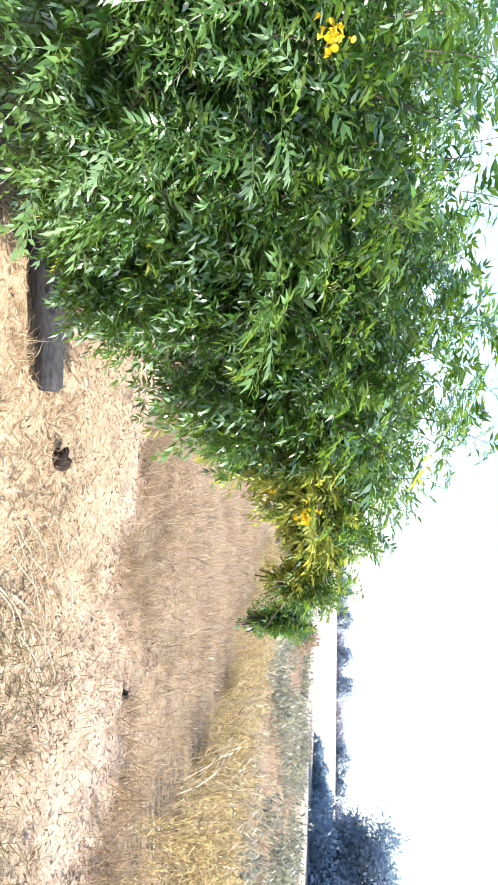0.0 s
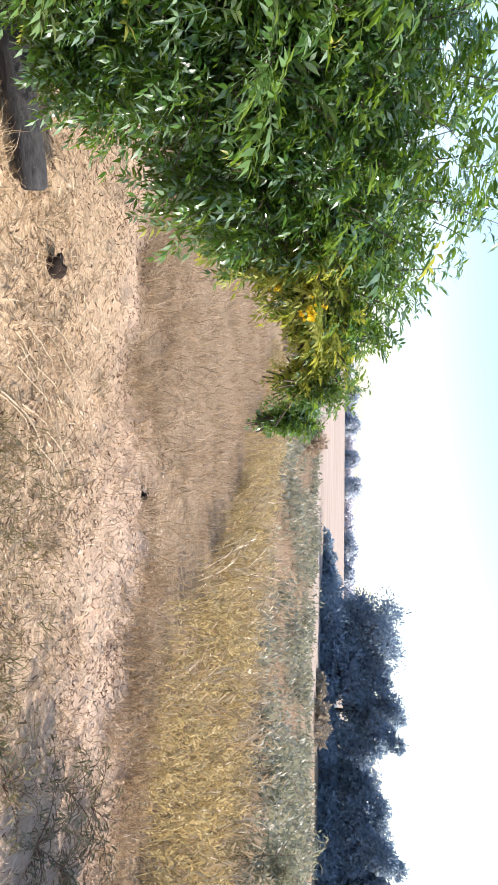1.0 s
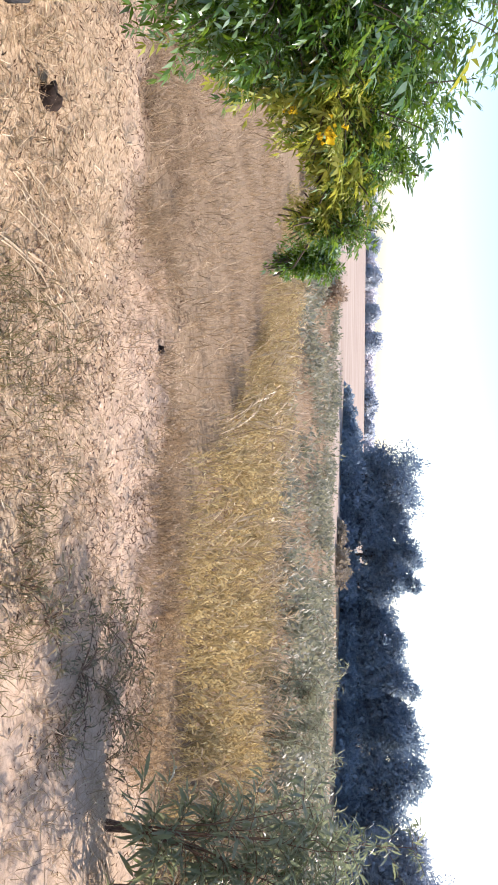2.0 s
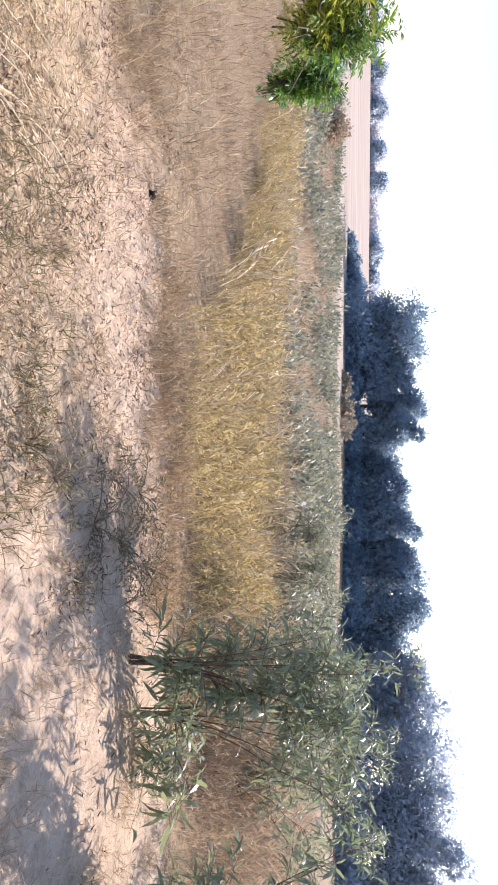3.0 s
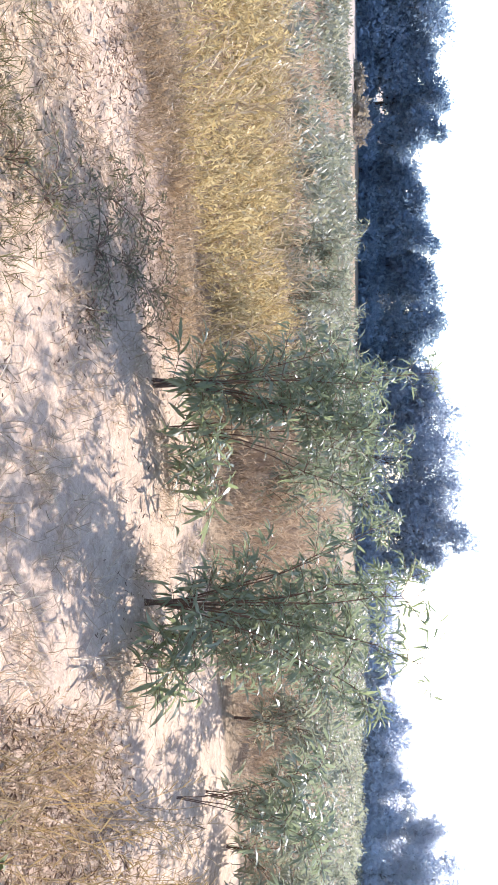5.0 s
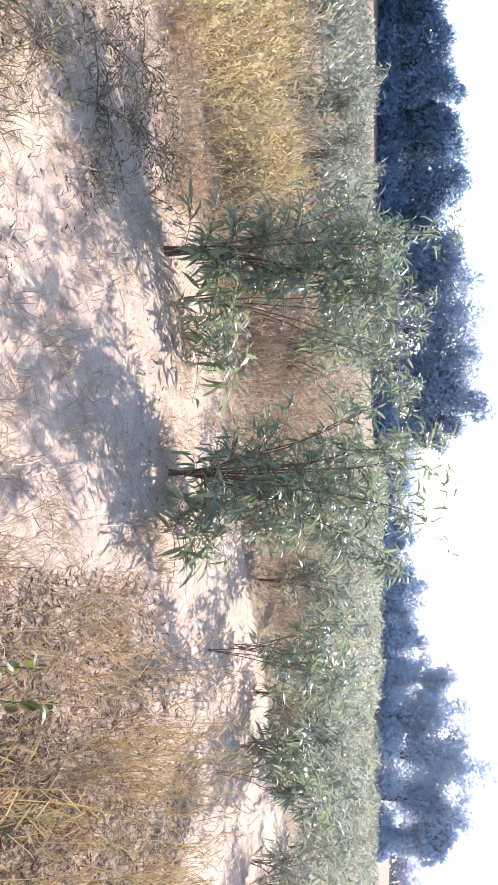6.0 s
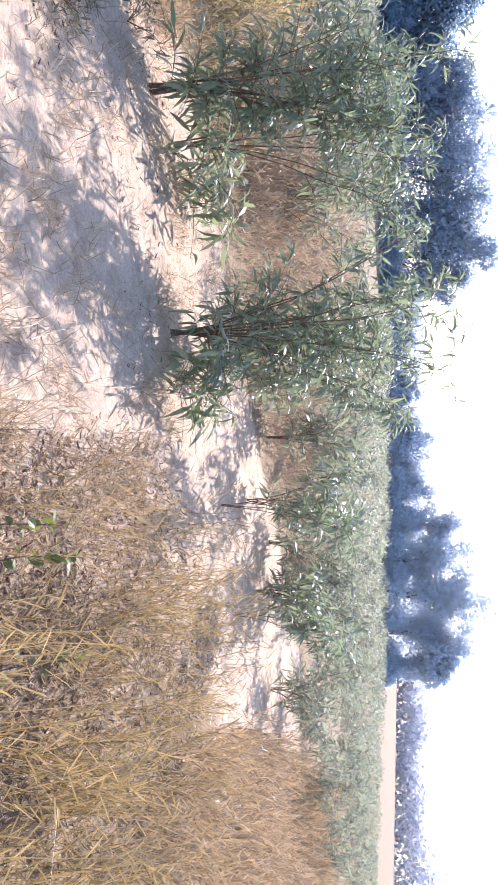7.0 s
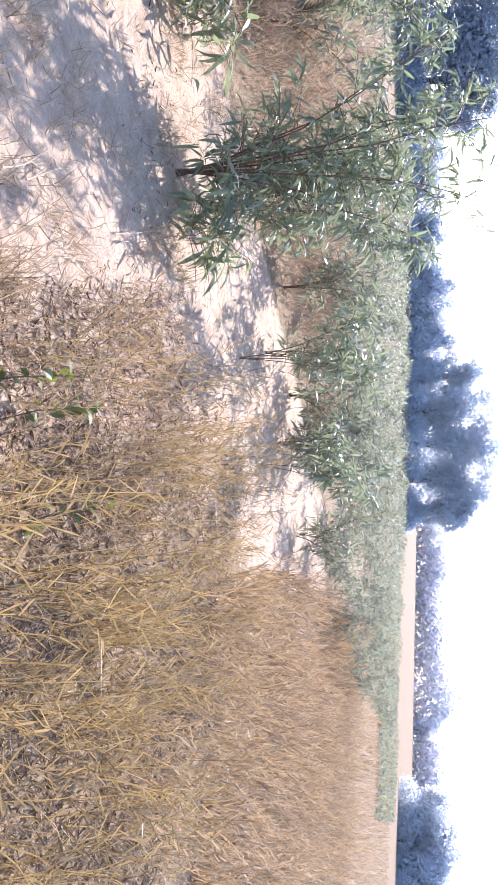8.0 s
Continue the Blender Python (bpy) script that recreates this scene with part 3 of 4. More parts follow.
# ---- things: lance-leaved saplings ----
def build_sapling(base, height, spread, stems, leaves, seed, label, lean=(0, 0), singles=0, leaf_size=(0.12, 0.21), low=0.03, leaf_mat="lance_leaf", group="saplings beside the track"):
    r = np.random.default_rng(seed)
    root = np.array([base[0], base[1], float(ground_height(base[0], base[1])) - 0.01])
    ob = thing("sapling", root, label, "sapling", group)
    dirs, spots, sizes, twigwork = [], [], [], []
    for s in range(stems):
        twigs = []
        a = 2 * np.pi * (s + r.uniform(-0.3, 0.3)) / stems
        reach = spread * r.uniform(0.35, 1.0)
        top = height * r.uniform(0.7, 1.0) * (1 - 0.2 * reach / spread)
        end = np.array([math.cos(a) * reach + lean[0], math.sin(a) * reach + lean[1], top])
        ts = np.linspace(0, 1, 7)
        wob = r.normal(0, 0.02, (7, 3)) * ts[:, None]
        foot = np.array([r.normal(0, 0.014), r.normal(0, 0.014), 0.0])
        pts = np.stack([end * np.array([t ** 1.6, t ** 1.6, t]) + foot * (1 - t) for t in ts]) + wob
        rad = np.linspace(0.0052, 0.0014, 7) * (height / 1.6)
        for _ in range(int(8 + 10 * top)):
            t = low + (1 - low) * r.random() ** 0.62
            p = np.array([np.interp(t, ts, pts[:, c]) for c in range(3)])
            b = r.uniform(0, 6.28)
            d = unit([math.cos(b), math.sin(b), r.uniform(0.2, 1.0)])
            length = r.uniform(0.14, 0.42) * (1.15 - 0.45 * t)
            q = np.array([p + d * length * u + np.array([0, 0, -0.05 * u * u]) for u in (0, 0.5, 1.0)])
            twigs.append(tube(q, [0.0026, 0.002, 0.001], 4))
            for i in range(int(leaves)):
                u = r.uniform(0.15, 1.0)
                spots.append(q[0] + (q[-1] - q[0]) * u)
                x = unit(r.normal(0, 1, 3))
                dirs.append(unit(d * 0.55 + x * 0.65 + np.array([0, 0, r.uniform(-1.0, 0.15)])))
                sizes.append(r.uniform(*leaf_size) * (1.12 - 0.38 * spots[-1][2] / 1.7))
        stem = part("stem", as_mesh("stem", [tube(pts, rad, 6)], MAT["red_stem"], True), ob)
        if singles:
            tagged(part("twigwork", as_mesh("twigwork", twigs, MAT["red_stem"]), stem), kind="stuff")
        else:
            twigwork += twigs
    if twigwork:
        tagged(part("twigwork", as_mesh("twigwork", twigwork, MAT["red_stem"]), ob), kind="stuff")
    dirs, spots, sizes = np.array(dirs), np.array(spots), np.array(sizes)
    spots[:, 2] = np.maximum(spots[:, 2], 0.04)
    n = len(dirs)
    turns = frames_along(dirs, np.tile([0.03, 0.05, 1.0], (n, 1)), np.stack([sizes * r.uniform(0.8, 1.25, n), sizes, sizes], 1), r.normal(0, 0.7, n))
    order = np.argsort(np.hypot(spots[:, 0] + root[0], spots[:, 1] + root[1]))
    single = np.zeros(n, bool)
    single[order[:singles]] = True
    rest = ~single
    if rest.any():
        tagged(part("foliage", as_mesh("foliage", [stamp(LANCE, turns[rest], spots[rest])], MAT[leaf_mat]), ob), kind="stuff")
    for i in np.where(single)[0]:
        leaf = part("leaf", SINGLE_LANCE, ob)
        m = Matrix([list(row) for row in turns[i]]).to_4x4()
        m.translation = Vector(spots[i])
        leaf.matrix_basis = m
    return ob


SINGLE_LANCE = as_mesh("leaf", [stamp(LANCE, np.eye(3)[None], np.zeros((1, 3)))], MAT["lance_leaf_single"])
NEAR = "young sapling with narrow grey-green leaves in sandy soil"
FAR = "lance-leaved sapling standing in dry grass, leaves tinted grey-green for haze"
build_sapling((1.40, 4.15), 2.02, 0.68, 9, 11, 11, NEAR + ", reddish stems", lean=(0.35, 0.55), singles=280, leaf_size=(0.085, 0.165))
build_sapling((1.80, 4.35), 1.9, 0.8, 6, 11, 14, NEAR + ", leaning aside", lean=(0.35, 0.5), singles=120, low=0.5, leaf_size=(0.085, 0.165))
build_sapling((2.62, 3.45), 2.14, 0.78, 11, 11, 12, NEAR + ", the densest one", lean=(0.25, 0.40), singles=290, leaf_size=(0.085, 0.165))
build_sapling((3.15, 3.75), 1.5, 0.6, 7, 10, 15, NEAR + ", low and bushy", lean=(0.15, 0.3), singles=140, leaf_size=(0.085, 0.165))
build_sapling((2.80, 3.10), 0.55, 0.34, 5, 3, 16, "knee-high seedling with drooping lance leaves on sand", singles=150, leaf_size=(0.11, 0.2))
build_sapling((2.18, 4.25), 0.42, 0.30, 4, 3, 17, "small seedling with a few dark lance leaves on sand", singles=60, leaf_size=(0.12, 0.22))
build_sapling((1.78, 4.22), 0.5, 0.32, 4, 4, 18, "bright green low shoot at a sapling's foot", singles=70, leaf_size=(0.11, 0.2))
for k, (x, y, hgt, spr, st) in enumerate([
        (4.1, 5.2, 1.45, 0.7, 7), (5.4, 5.3, 1.45, 0.8, 7), (7.2, 4.4, 1.35, 0.8, 7),
        (2.2, 6.8, 1.75, 0.7, 7), (3.3, 6.6, 1.5, 0.8, 7), (3.6, 8.2, 1.4, 0.8, 6), (6.8, 6.6, 1.4, 0.9, 7), (8.6, 5.2, 1.3, 0.9, 7), (9.2, 3.9, 1.2, 0.9, 6), (10.5, 5.0, 1.25, 1.0, 7), 
        (8.0, 3.6, 1.2, 0.8, 7), (6.4, 4.6, 1.3, 0.8, 7), (9.6, 6.4, 1.3, 1.0, 7), (11.2, 3.6, 1.1, 1.0, 6), (12.0, 4.4, 1.2, 1.1, 6), (13.6, 3.4, 1.1, 1.1, 6), (12.5, 6.4, 1.3, 1.2, 6), (15.5, 4.8, 1.2, 1.2, 6), (17.5, 4.0, 1.15, 1.3, 6), (0.4, 12.5, 1.0, 0.7, 5), (1.2, 9.6, 1.36, 0.4, 5), (1.85, 9.4, 1.5, 0.4, 5), (4.6, 10.5, 1.4, 0.9, 6)]):
    build_sapling((x, y), hgt, spr, st, 8, 30 + k, FAR, leaf_size=(0.10, 0.18), low=0.1, leaf_mat="hazed_lance_leaf")


build_sapling((4.45, 3.52), 1.42, 0.42, 3, 10, 28, "slender sapling with a bare dark stem, grey-green leaves above", leaf_size=(0.10, 0.19), low=0.38)
build_sapling((5.62, 3.22), 1.32, 0.42, 3, 10, 29, "slender sapling with a bare dark stem, grey-green leaves above", leaf_size=(0.10, 0.19), low=0.4)
build_sapling((5.2, 4.2), 1.35, 0.55, 6, 9, 27, FAR, leaf_size=(0.10, 0.18), low=0.1, leaf_mat="hazed_lance_leaf")
build_sapling((6.3, 3.9), 1.3, 0.6, 6, 9, 26, FAR, leaf_size=(0.10, 0.18), low=0.1, leaf_mat="hazed_lance_leaf")


# ---- things: trees behind the fields ----
def build_tree(name, heading, distance, width, height, seed, mat, label, leaf=0.16, count=5000, group="", bark="bark"):
    r = np.random.default_rng(seed)
    root = polar(heading, distance, -0.05)
    ob = thing(name, root, label, "tree", group)
    trunk_top = height * 0.35
    part("trunk", as_mesh("trunk", [tube([(0, 0, 0), (0.1, 0, trunk_top * 0.5), (0.05, 0.1, trunk_top), (0.1, 0.1, height * 0.7)], np.array([0.16, 0.13, 0.1, 0.04]) * height / 5, 8)], MAT[bark], True), ob)
    lobes = []
    for _ in range(26):
        q = unit(r.normal(0, 1, 3))
        rr = r.random() ** 0.5
        size = r.uniform(0.15, 0.27) * min(width, height)
        c = np.array([q[0] * (width * 0.5 - size * 0.7) * rr, q[1] * (width * 0.5 - size * 0.7) * rr, height * 0.48 + q[2] * (height * 0.5 - size * 0.6) * rr])
        lobes.append((c, size))
    for k in range(9):
        a = 2 * np.pi * k / 9 + r.uniform(-0.3, 0.3)
        size = r.uniform(0.16, 0.24) * min(width, height)
        lobes.append((np.array([math.cos(a) * width * 0.36, math.sin(a) * width * 0.36, size * 0.7]), size))
    for c, size in lobes[:6]:
        limb = tube([(0.05, 0.05, trunk_top * r.uniform(0.5, 1.2)), c * 0.55 + np.array([0, 0, 0.1]), c], np.array([0.05, 0.03, 0.012]) * height / 5, 5)
        part("limb", as_mesh("limb", [limb], MAT[bark]), ob)
    top = max(c[2] + size for c, size in lobes)

    def leaves(n, size, reach):
        i = r.integers(0, len(lobes), n)
        cc, cr = np.array([c for c, _ in lobes])[i], np.array([k for _, k in lobes])[i]
        q = r.normal(0, 1, (n, 3))
        q /= np.linalg.norm(q, axis=1, keepdims=True)
        uneven = 1 + 0.16 * np.sin(q[:, 0] * 7 + i) * np.cos(q[:, 2] * 6 + i * 2.0)
        spots = cc + q * (cr * uneven * reach * r.random(n) ** 0.3)[:, None]
        spots[:, 2] = np.maximum(spots[:, 2] * height / top, 0.12)
        d = q * 0.8 + r.normal(0, 0.6, (n, 3))
        return stamp(KITE, frames_along(d, np.tile([0.1, 0.03, 1.0], (n, 1)), size * r.uniform(0.6, 1.4, n), r.normal(0, 1, n)), spots)

    crown = [leaves(count, leaf, 1.0), leaves(count // 4, leaf * 2.0, 0.66)]
    tagged(part("crown", as_mesh("crown", crown, MAT[mat]), ob), kind="stuff")
    return ob


DARK = "dark hazy tree with a dense uneven crown"
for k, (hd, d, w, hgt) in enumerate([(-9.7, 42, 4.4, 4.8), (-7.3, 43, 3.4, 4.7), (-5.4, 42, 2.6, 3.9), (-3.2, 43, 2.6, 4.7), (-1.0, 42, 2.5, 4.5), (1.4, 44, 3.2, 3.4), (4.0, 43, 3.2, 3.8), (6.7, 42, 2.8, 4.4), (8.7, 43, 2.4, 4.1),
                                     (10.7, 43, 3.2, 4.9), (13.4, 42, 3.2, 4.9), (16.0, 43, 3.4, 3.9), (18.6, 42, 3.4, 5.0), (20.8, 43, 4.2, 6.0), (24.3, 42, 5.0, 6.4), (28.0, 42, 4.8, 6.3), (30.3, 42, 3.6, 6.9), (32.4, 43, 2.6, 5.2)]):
    # from heading 17 on the paler leaf colour paints in thicker haze
    build_tree("dark_tree", hd, d, w * 1.12, hgt * 1.08, 50 + k, "hazed_tree_leaf" if hd < 17 else "blue_haze_leaf", DARK, 0.165, 11000, "dark tree row")
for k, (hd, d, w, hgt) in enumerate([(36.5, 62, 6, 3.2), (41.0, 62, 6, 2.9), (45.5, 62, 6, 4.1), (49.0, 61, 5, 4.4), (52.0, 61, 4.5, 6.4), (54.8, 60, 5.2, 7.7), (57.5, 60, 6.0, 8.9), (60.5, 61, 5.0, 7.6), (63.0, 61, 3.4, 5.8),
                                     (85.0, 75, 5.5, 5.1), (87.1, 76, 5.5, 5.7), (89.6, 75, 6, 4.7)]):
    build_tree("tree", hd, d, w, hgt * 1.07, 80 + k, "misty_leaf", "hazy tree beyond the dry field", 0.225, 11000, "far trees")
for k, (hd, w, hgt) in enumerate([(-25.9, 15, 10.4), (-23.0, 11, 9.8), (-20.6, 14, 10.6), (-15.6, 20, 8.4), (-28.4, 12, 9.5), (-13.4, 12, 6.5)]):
    build_tree("ridge_tree", hd, 425, w, hgt, 130 + k, "hazy_leaf", "round tree on a far ridge, leaves tinted blue-grey for haze", 1.2, 2600, "trees on the far ridge")
build_tree("brown_bush", -24.8, 20, 1.1, 1.05, 103, "rust_grass", "withered brown bush at the edge of a pale field", 0.07, 2200)
for k, (hd, d, w, hgt) in enumerate([(-12.4, 44, 2.6, 1.3), (-14.2, 45, 2.6, 0.9), (-15.9, 46, 2.4, 0.6)]):
    build_tree("low_bush", hd, d, w, hgt, 110 + k, "hazed_tree_leaf", "low dark bush along a field edge", 0.16, 2200, "field-edge bushes")
build_tree("pale_bush", -2.2, 36, 2.6, 0.9, 101, "pale_leaf", "pale dry rounded bush before dark trees", 0.12, 1800)
build_tree("pale_bush", -4.9, 37, 1.6, 0.6, 102, "pale_leaf", "small pale dry bush before dark trees", 0.12, 1200)


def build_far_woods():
    """The wooded skyline, as one stretch of clumps; its pale leaf colour paints in the haze."""
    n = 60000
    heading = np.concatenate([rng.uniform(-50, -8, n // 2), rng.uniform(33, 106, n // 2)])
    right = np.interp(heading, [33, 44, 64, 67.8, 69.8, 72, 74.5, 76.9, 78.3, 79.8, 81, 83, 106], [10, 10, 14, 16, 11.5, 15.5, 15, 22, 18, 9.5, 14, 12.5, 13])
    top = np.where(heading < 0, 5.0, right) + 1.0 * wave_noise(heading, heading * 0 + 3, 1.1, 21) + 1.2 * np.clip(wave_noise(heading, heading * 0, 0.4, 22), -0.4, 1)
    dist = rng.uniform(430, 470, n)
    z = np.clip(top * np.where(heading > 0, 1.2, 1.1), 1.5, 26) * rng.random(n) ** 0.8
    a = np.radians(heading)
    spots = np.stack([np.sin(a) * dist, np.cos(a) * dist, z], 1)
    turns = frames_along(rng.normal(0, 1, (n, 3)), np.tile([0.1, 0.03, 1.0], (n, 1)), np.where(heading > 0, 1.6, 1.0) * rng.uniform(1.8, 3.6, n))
    tagged(new("far_woods", as_mesh("far_woods", [stamp(KITE, turns, spots)], MAT["pale_haze_leaf"])), "wooded skyline beyond pale fields, tinted pale for haze", "woods", kind="stuff")


build_far_woods()


def build_far_hedge():
    """Low growth in front of the hazy trees."""
    n = 56000
    heading = 34 + 52 * rng.random(n) ** 1.15
    near = 13 + 14 * smooth(52, 82, heading) + 4 * wave_noise(heading, heading * 0, 5.0, 42)
    dist = near + (56 - near) * rng.random(n) ** 1.2
    top = (0.55 + 0.5 * wave_noise(heading, dist / 5, 1.3, 41)) * (0.3 + 0.7 * smooth(84, 56, heading)) * np.interp(dist - near, [0, 5, 40], [0.7, 1.1, 0.75])
    a = np.radians(heading)
    spots = np.stack([np.sin(a) * dist, np.cos(a) * dist, np.clip(top, 0.12, 2) * np.sqrt(rng.random(n))], 1)
    turns = frames_along(rng.normal(0, 1, (n, 3)), np.tile([0.1, 0.03, 1.0], (n, 1)), rng.uniform(0.1, 0.2, n))
    tagged(new("far_hedge", as_mesh("far_hedge", [stamp(KITE, turns, spots)], MAT["hazed_lance_leaf"])), "low grey-green growth before hazy trees", "hedge", kind="stuff")


build_far_hedge()


# ---- stuff: grasses, low shrubs, straw ----
def build_low_shrubs():
    """The grey-green belt of low shrubs behind the yellow grass."""
    cx, cy = clumped(1500, -16, 8, 9.6, 28, 1500, 0.01, lambda x, y: (y > belt_edge(x)) & (wave_noise(x, y, 1.5, 52) > -0.45 + 0.5 * rng.random(len(x))))
    n = 62000
    i = rng.integers(0, len(cx), n)
    hgt = rng.uniform(0.7, 1.1, len(cx)) * np.interp(cy, [9.6, 13, 18, 28], [0.62, 0.72, 0.55, 0.3]) * (0.85 + 0.9 * wave_noise(cx, cy, 1.8, 51))
    q = rng.normal(0, 1, (n, 3))
    q /= np.linalg.norm(q, axis=1, keepdims=True)
    q *= rng.random((n, 1)) ** 0.4
    spots = np.stack([cx[i] + q[:, 0] * 0.45, cy[i] + q[:, 1] * 0.45, np.clip((0.5 + 0.5 * q[:, 2]) * hgt[i], 0.02, None)], 1)
    turns = frames_along(rng.normal(0, 1, (n, 3)) + np.array([0, 0, 0.6]), np.tile([0.1, 0.03, 1.0], (n, 1)), rng.uniform(0.09, 0.18, n))
    tagged(new("low_shrubs", as_mesh("low_shrubs", [stamp(KITE, turns * np.array([0.75, 1, 1])[None, None, :], spots)], MAT["shrub_leaf"])), "grey-green belt of low shrubs behind yellow grass", "shrubs", kind="stuff")


build_low_shrubs()

behind = lambda x, y: (y > grass_edge(x) + wave_noise(x, y, 0.7, 31) * 0.35) & (y < belt_edge(x) + 0.4 * wave_noise(x, y, 0.9, 32))
x, y = clumped(24000, -7.5, 2.6, 4.8, 12.5, 1500, 0.12, behind)
scatter_blades("yellow_grass", on_ground(x, y), rng.uniform(0.18, 0.46, len(x)) * np.interp(y - grass_edge(x), [-0.2, 0.9], [0.4, 1.0]), 0.012, MAT["gold_grass"], "tall dry yellow grass in a thick stand", ears=True, lean=0.85, bend=0.6)
x, y = clumped(12000, -14, 8, 9.6, 24, 900, 0.2, lambda x, y: y > belt_edge(x))
scatter_blades("belt_grass", on_ground(x, y), rng.uniform(0.15, 0.42, len(x)), 0.022, MAT["rust_grass"], "pale tan dry grass between low shrubs", lean=0.9, bend=0.6)
x, y = clumped(700, -5.0, 2.6, 4.9, 10, 120, 0.1, behind)
scatter_blades("tall_stalks", on_ground(x, y), rng.uniform(0.5, 0.85, len(x)), 0.006, MAT["straw"], "long pale bent stalks above yellow grass", ears=True, lean=0.5, wind=(-0.35, 0))
x, y = clumped(21000, -7.5, 0.3, 4.4, 10.5, 1000, 0.16, lambda x, y: (y < grass_edge(x)) & (y + 0.45 * wave_noise(x, y, 0.5, 64) > 4.75 - 0.1 * np.clip(x + 2, -9, 0)))
scatter_blades("brown_grass", on_ground(x, y), rng.uniform(0.06, 0.2, len(x)), 0.02, MAT["withered_grass"], "short brown withered grass in a hollow", lean=0.8, bend=0.6)
x, y = clumped(1700, -1.2, 1.3, 4.5, 5.2, 70, 0.09)
scatter_blades("edge_tufts", on_ground(x, y), rng.uniform(0.07, 0.22, len(x)), 0.012, MAT["withered_grass"], "dark withered tufts at the edge of yellow grass", ears=True, lean=1.0)
x, y = clumped(6500, -5.0, -1.2, 3.7, 4.8, 130, 0.09, lambda x, y: rng.random(len(x)) < smooth(-1.0, -2.9, x) * smooth(3.7, 4.1, y + 0.35 * wave_noise(x, y, 0.4, 63)))
scatter_blades("rut_grass", on_ground(x, y), rng.uniform(0.08, 0.2, len(x)), 0.012, MAT["withered_grass"], "dark withered tufts along an old rut", lean=1.0, bend=0.8)
x, y = clumped(17000, 1.1, 10, 4.9, 12, 1500, 0.15, lambda x, y: (y > 5.0 + 0.3 * wave_noise(x, y, 0.8, 33)) & (x > 0.31 * y + 0.25 * wave_noise(x, y, 0.6, 34)))
scatter_blades("rust_grass", on_ground(x, y), rng.uniform(0.2, 0.6, len(x)) * np.interp(y, [4.9, 6.5, 9], [0.7, 1.25, 1.5]), 0.0055, MAT["rust_grass"], "fine reddish-brown dry grass behind saplings", ears=True, lean=0.5, plump=1.7)
tall = lambda x, y: (np.hypot(x, y) > 1.75) & (np.degrees(np.arctan2(x, y)) > 47)
x, y = clumped(1150, 1.8, 5.2, 0.0, 2.9, 260, 0.07, lambda x, y: tall(x, y) & (y < 0.72 * x + 0.2))
scatter_blades("dun_grass", on_ground(x, y), rng.uniform(0.25, 0.62, len(x)), 0.004, MAT["olive_grass"], "loose golden-brown dry grass over sand", ears=True, lean=0.45, wind=(-0.05, 0.08), plump=1.1)
x, y = clumped(480, 1.7, 3.4, -0.9, 1.0, 20, 0.08, lambda x, y: tall(x, y) & (y < 0.42 * x))
scatter_blades("gold_tussocks", on_ground(x, y), rng.uniform(0.35, 0.7, len(x)), 0.0045, MAT["olive_grass"], "tall golden-brown grass in separate tussocks", ears=True, lean=0.35, wind=(-0.06, 0.1), plump=0.9)
x, y = clumped(230, 1.62, 1.86, 1.45, 1.8, 9, 0.06)
scatter_blades("brown_tufts", on_ground(x, y), rng.uniform(0.1, 0.32, len(x)), 0.007, MAT["withered_grass"], "dense brown tufts at the edge of dry grass", lean=0.9, bend=0.7)
x, y = clumped(110, 1.7, 4.0, -0.9, 1.5, 40, 0.05, tall)
scatter_blades("thick_stalks", on_ground(x, y), rng.uniform(0.35, 0.62, len(x)), 0.007, MAT["olive_grass"], "thick golden stalks above dry grass", ears=True, lean=0.7, wind=(-0.1, 0.1), plump=0.8)
x, y = clumped(14000, 3.5, 16, -3, 4.8, 1500, 0.11, lambda x, y: y < np.interp(x, [3, 4.5, 6, 9, 16], [0.2, 1.5, 2.45, 3.4, 5.0]) + 0.3 * wave_noise(x, y, 0.5, 35))
scatter_blades("field_grass", on_ground(x, y), rng.uniform(0.2, 0.5, len(x)), 0.009, MAT["dun_grass"], "dry golden-brown grass field", ears=True, lean=0.5, plump=1.2)
x, y = in_sector(46000, 48, 104, 5.5, 45, 2.0)
ok = (y < np.interp(x, [4.5, 6, 9, 16, 40], [1.5, 2.4, 3.3, 5.0, 14])) & (rng.random(len(x)) < smooth(4.5, 9.5, np.hypot(x, y)))
x, y = x[ok], y[ok]
scatter_blades("far_grass", on_ground(x, y), rng.uniform(0.12, 0.36, len(x)), 0.03, MAT["dun_grass"], "dry grass field running far off", lean=0.7)
x, y = in_sector(60000, -85, 104, 1.7, 6.5, 1.15)
ok = (rng.random(len(x)) < 0.30 + 0.6 * smooth(-0.4, -1.8, x) * smooth(3.8, 3.0, y) + 0.3 * smooth(2.8, 2.0, np.hypot(x, y))) & (y < grass_edge(x) + 0.3)
scatter_blades("straw_litter", on_ground(x[ok], y[ok], -0.006), rng.uniform(0.025, 0.11, ok.sum()), 0.026, MAT["straw"], "broken straw strewn over sandy soil", lie=True)
x, y = clumped(34000, -4.5, 3.0, 0.0, 5.2, 300, 0.16, lambda x, y: (np.hypot(x, y) > 1.7) & (y < grass_edge(x)) & ((x < 0.9) | (y < 0.62 * x) | (rng.random(len(x)) < 0.1)))
scatter_blades("leaf_litter", on_ground(x, y, -0.005), rng.uniform(0.012, 0.036, len(x)), 0.12, MAT["litter"], "small dark dead leaves and chaff on soil", lie=True)
x, y = clumped(26000, 1.4, 5.0, -0.9, 2.7, 500, 0.2, lambda x, y: (np.hypot(x, y) > 1.6) & (y < 0.95 * x))
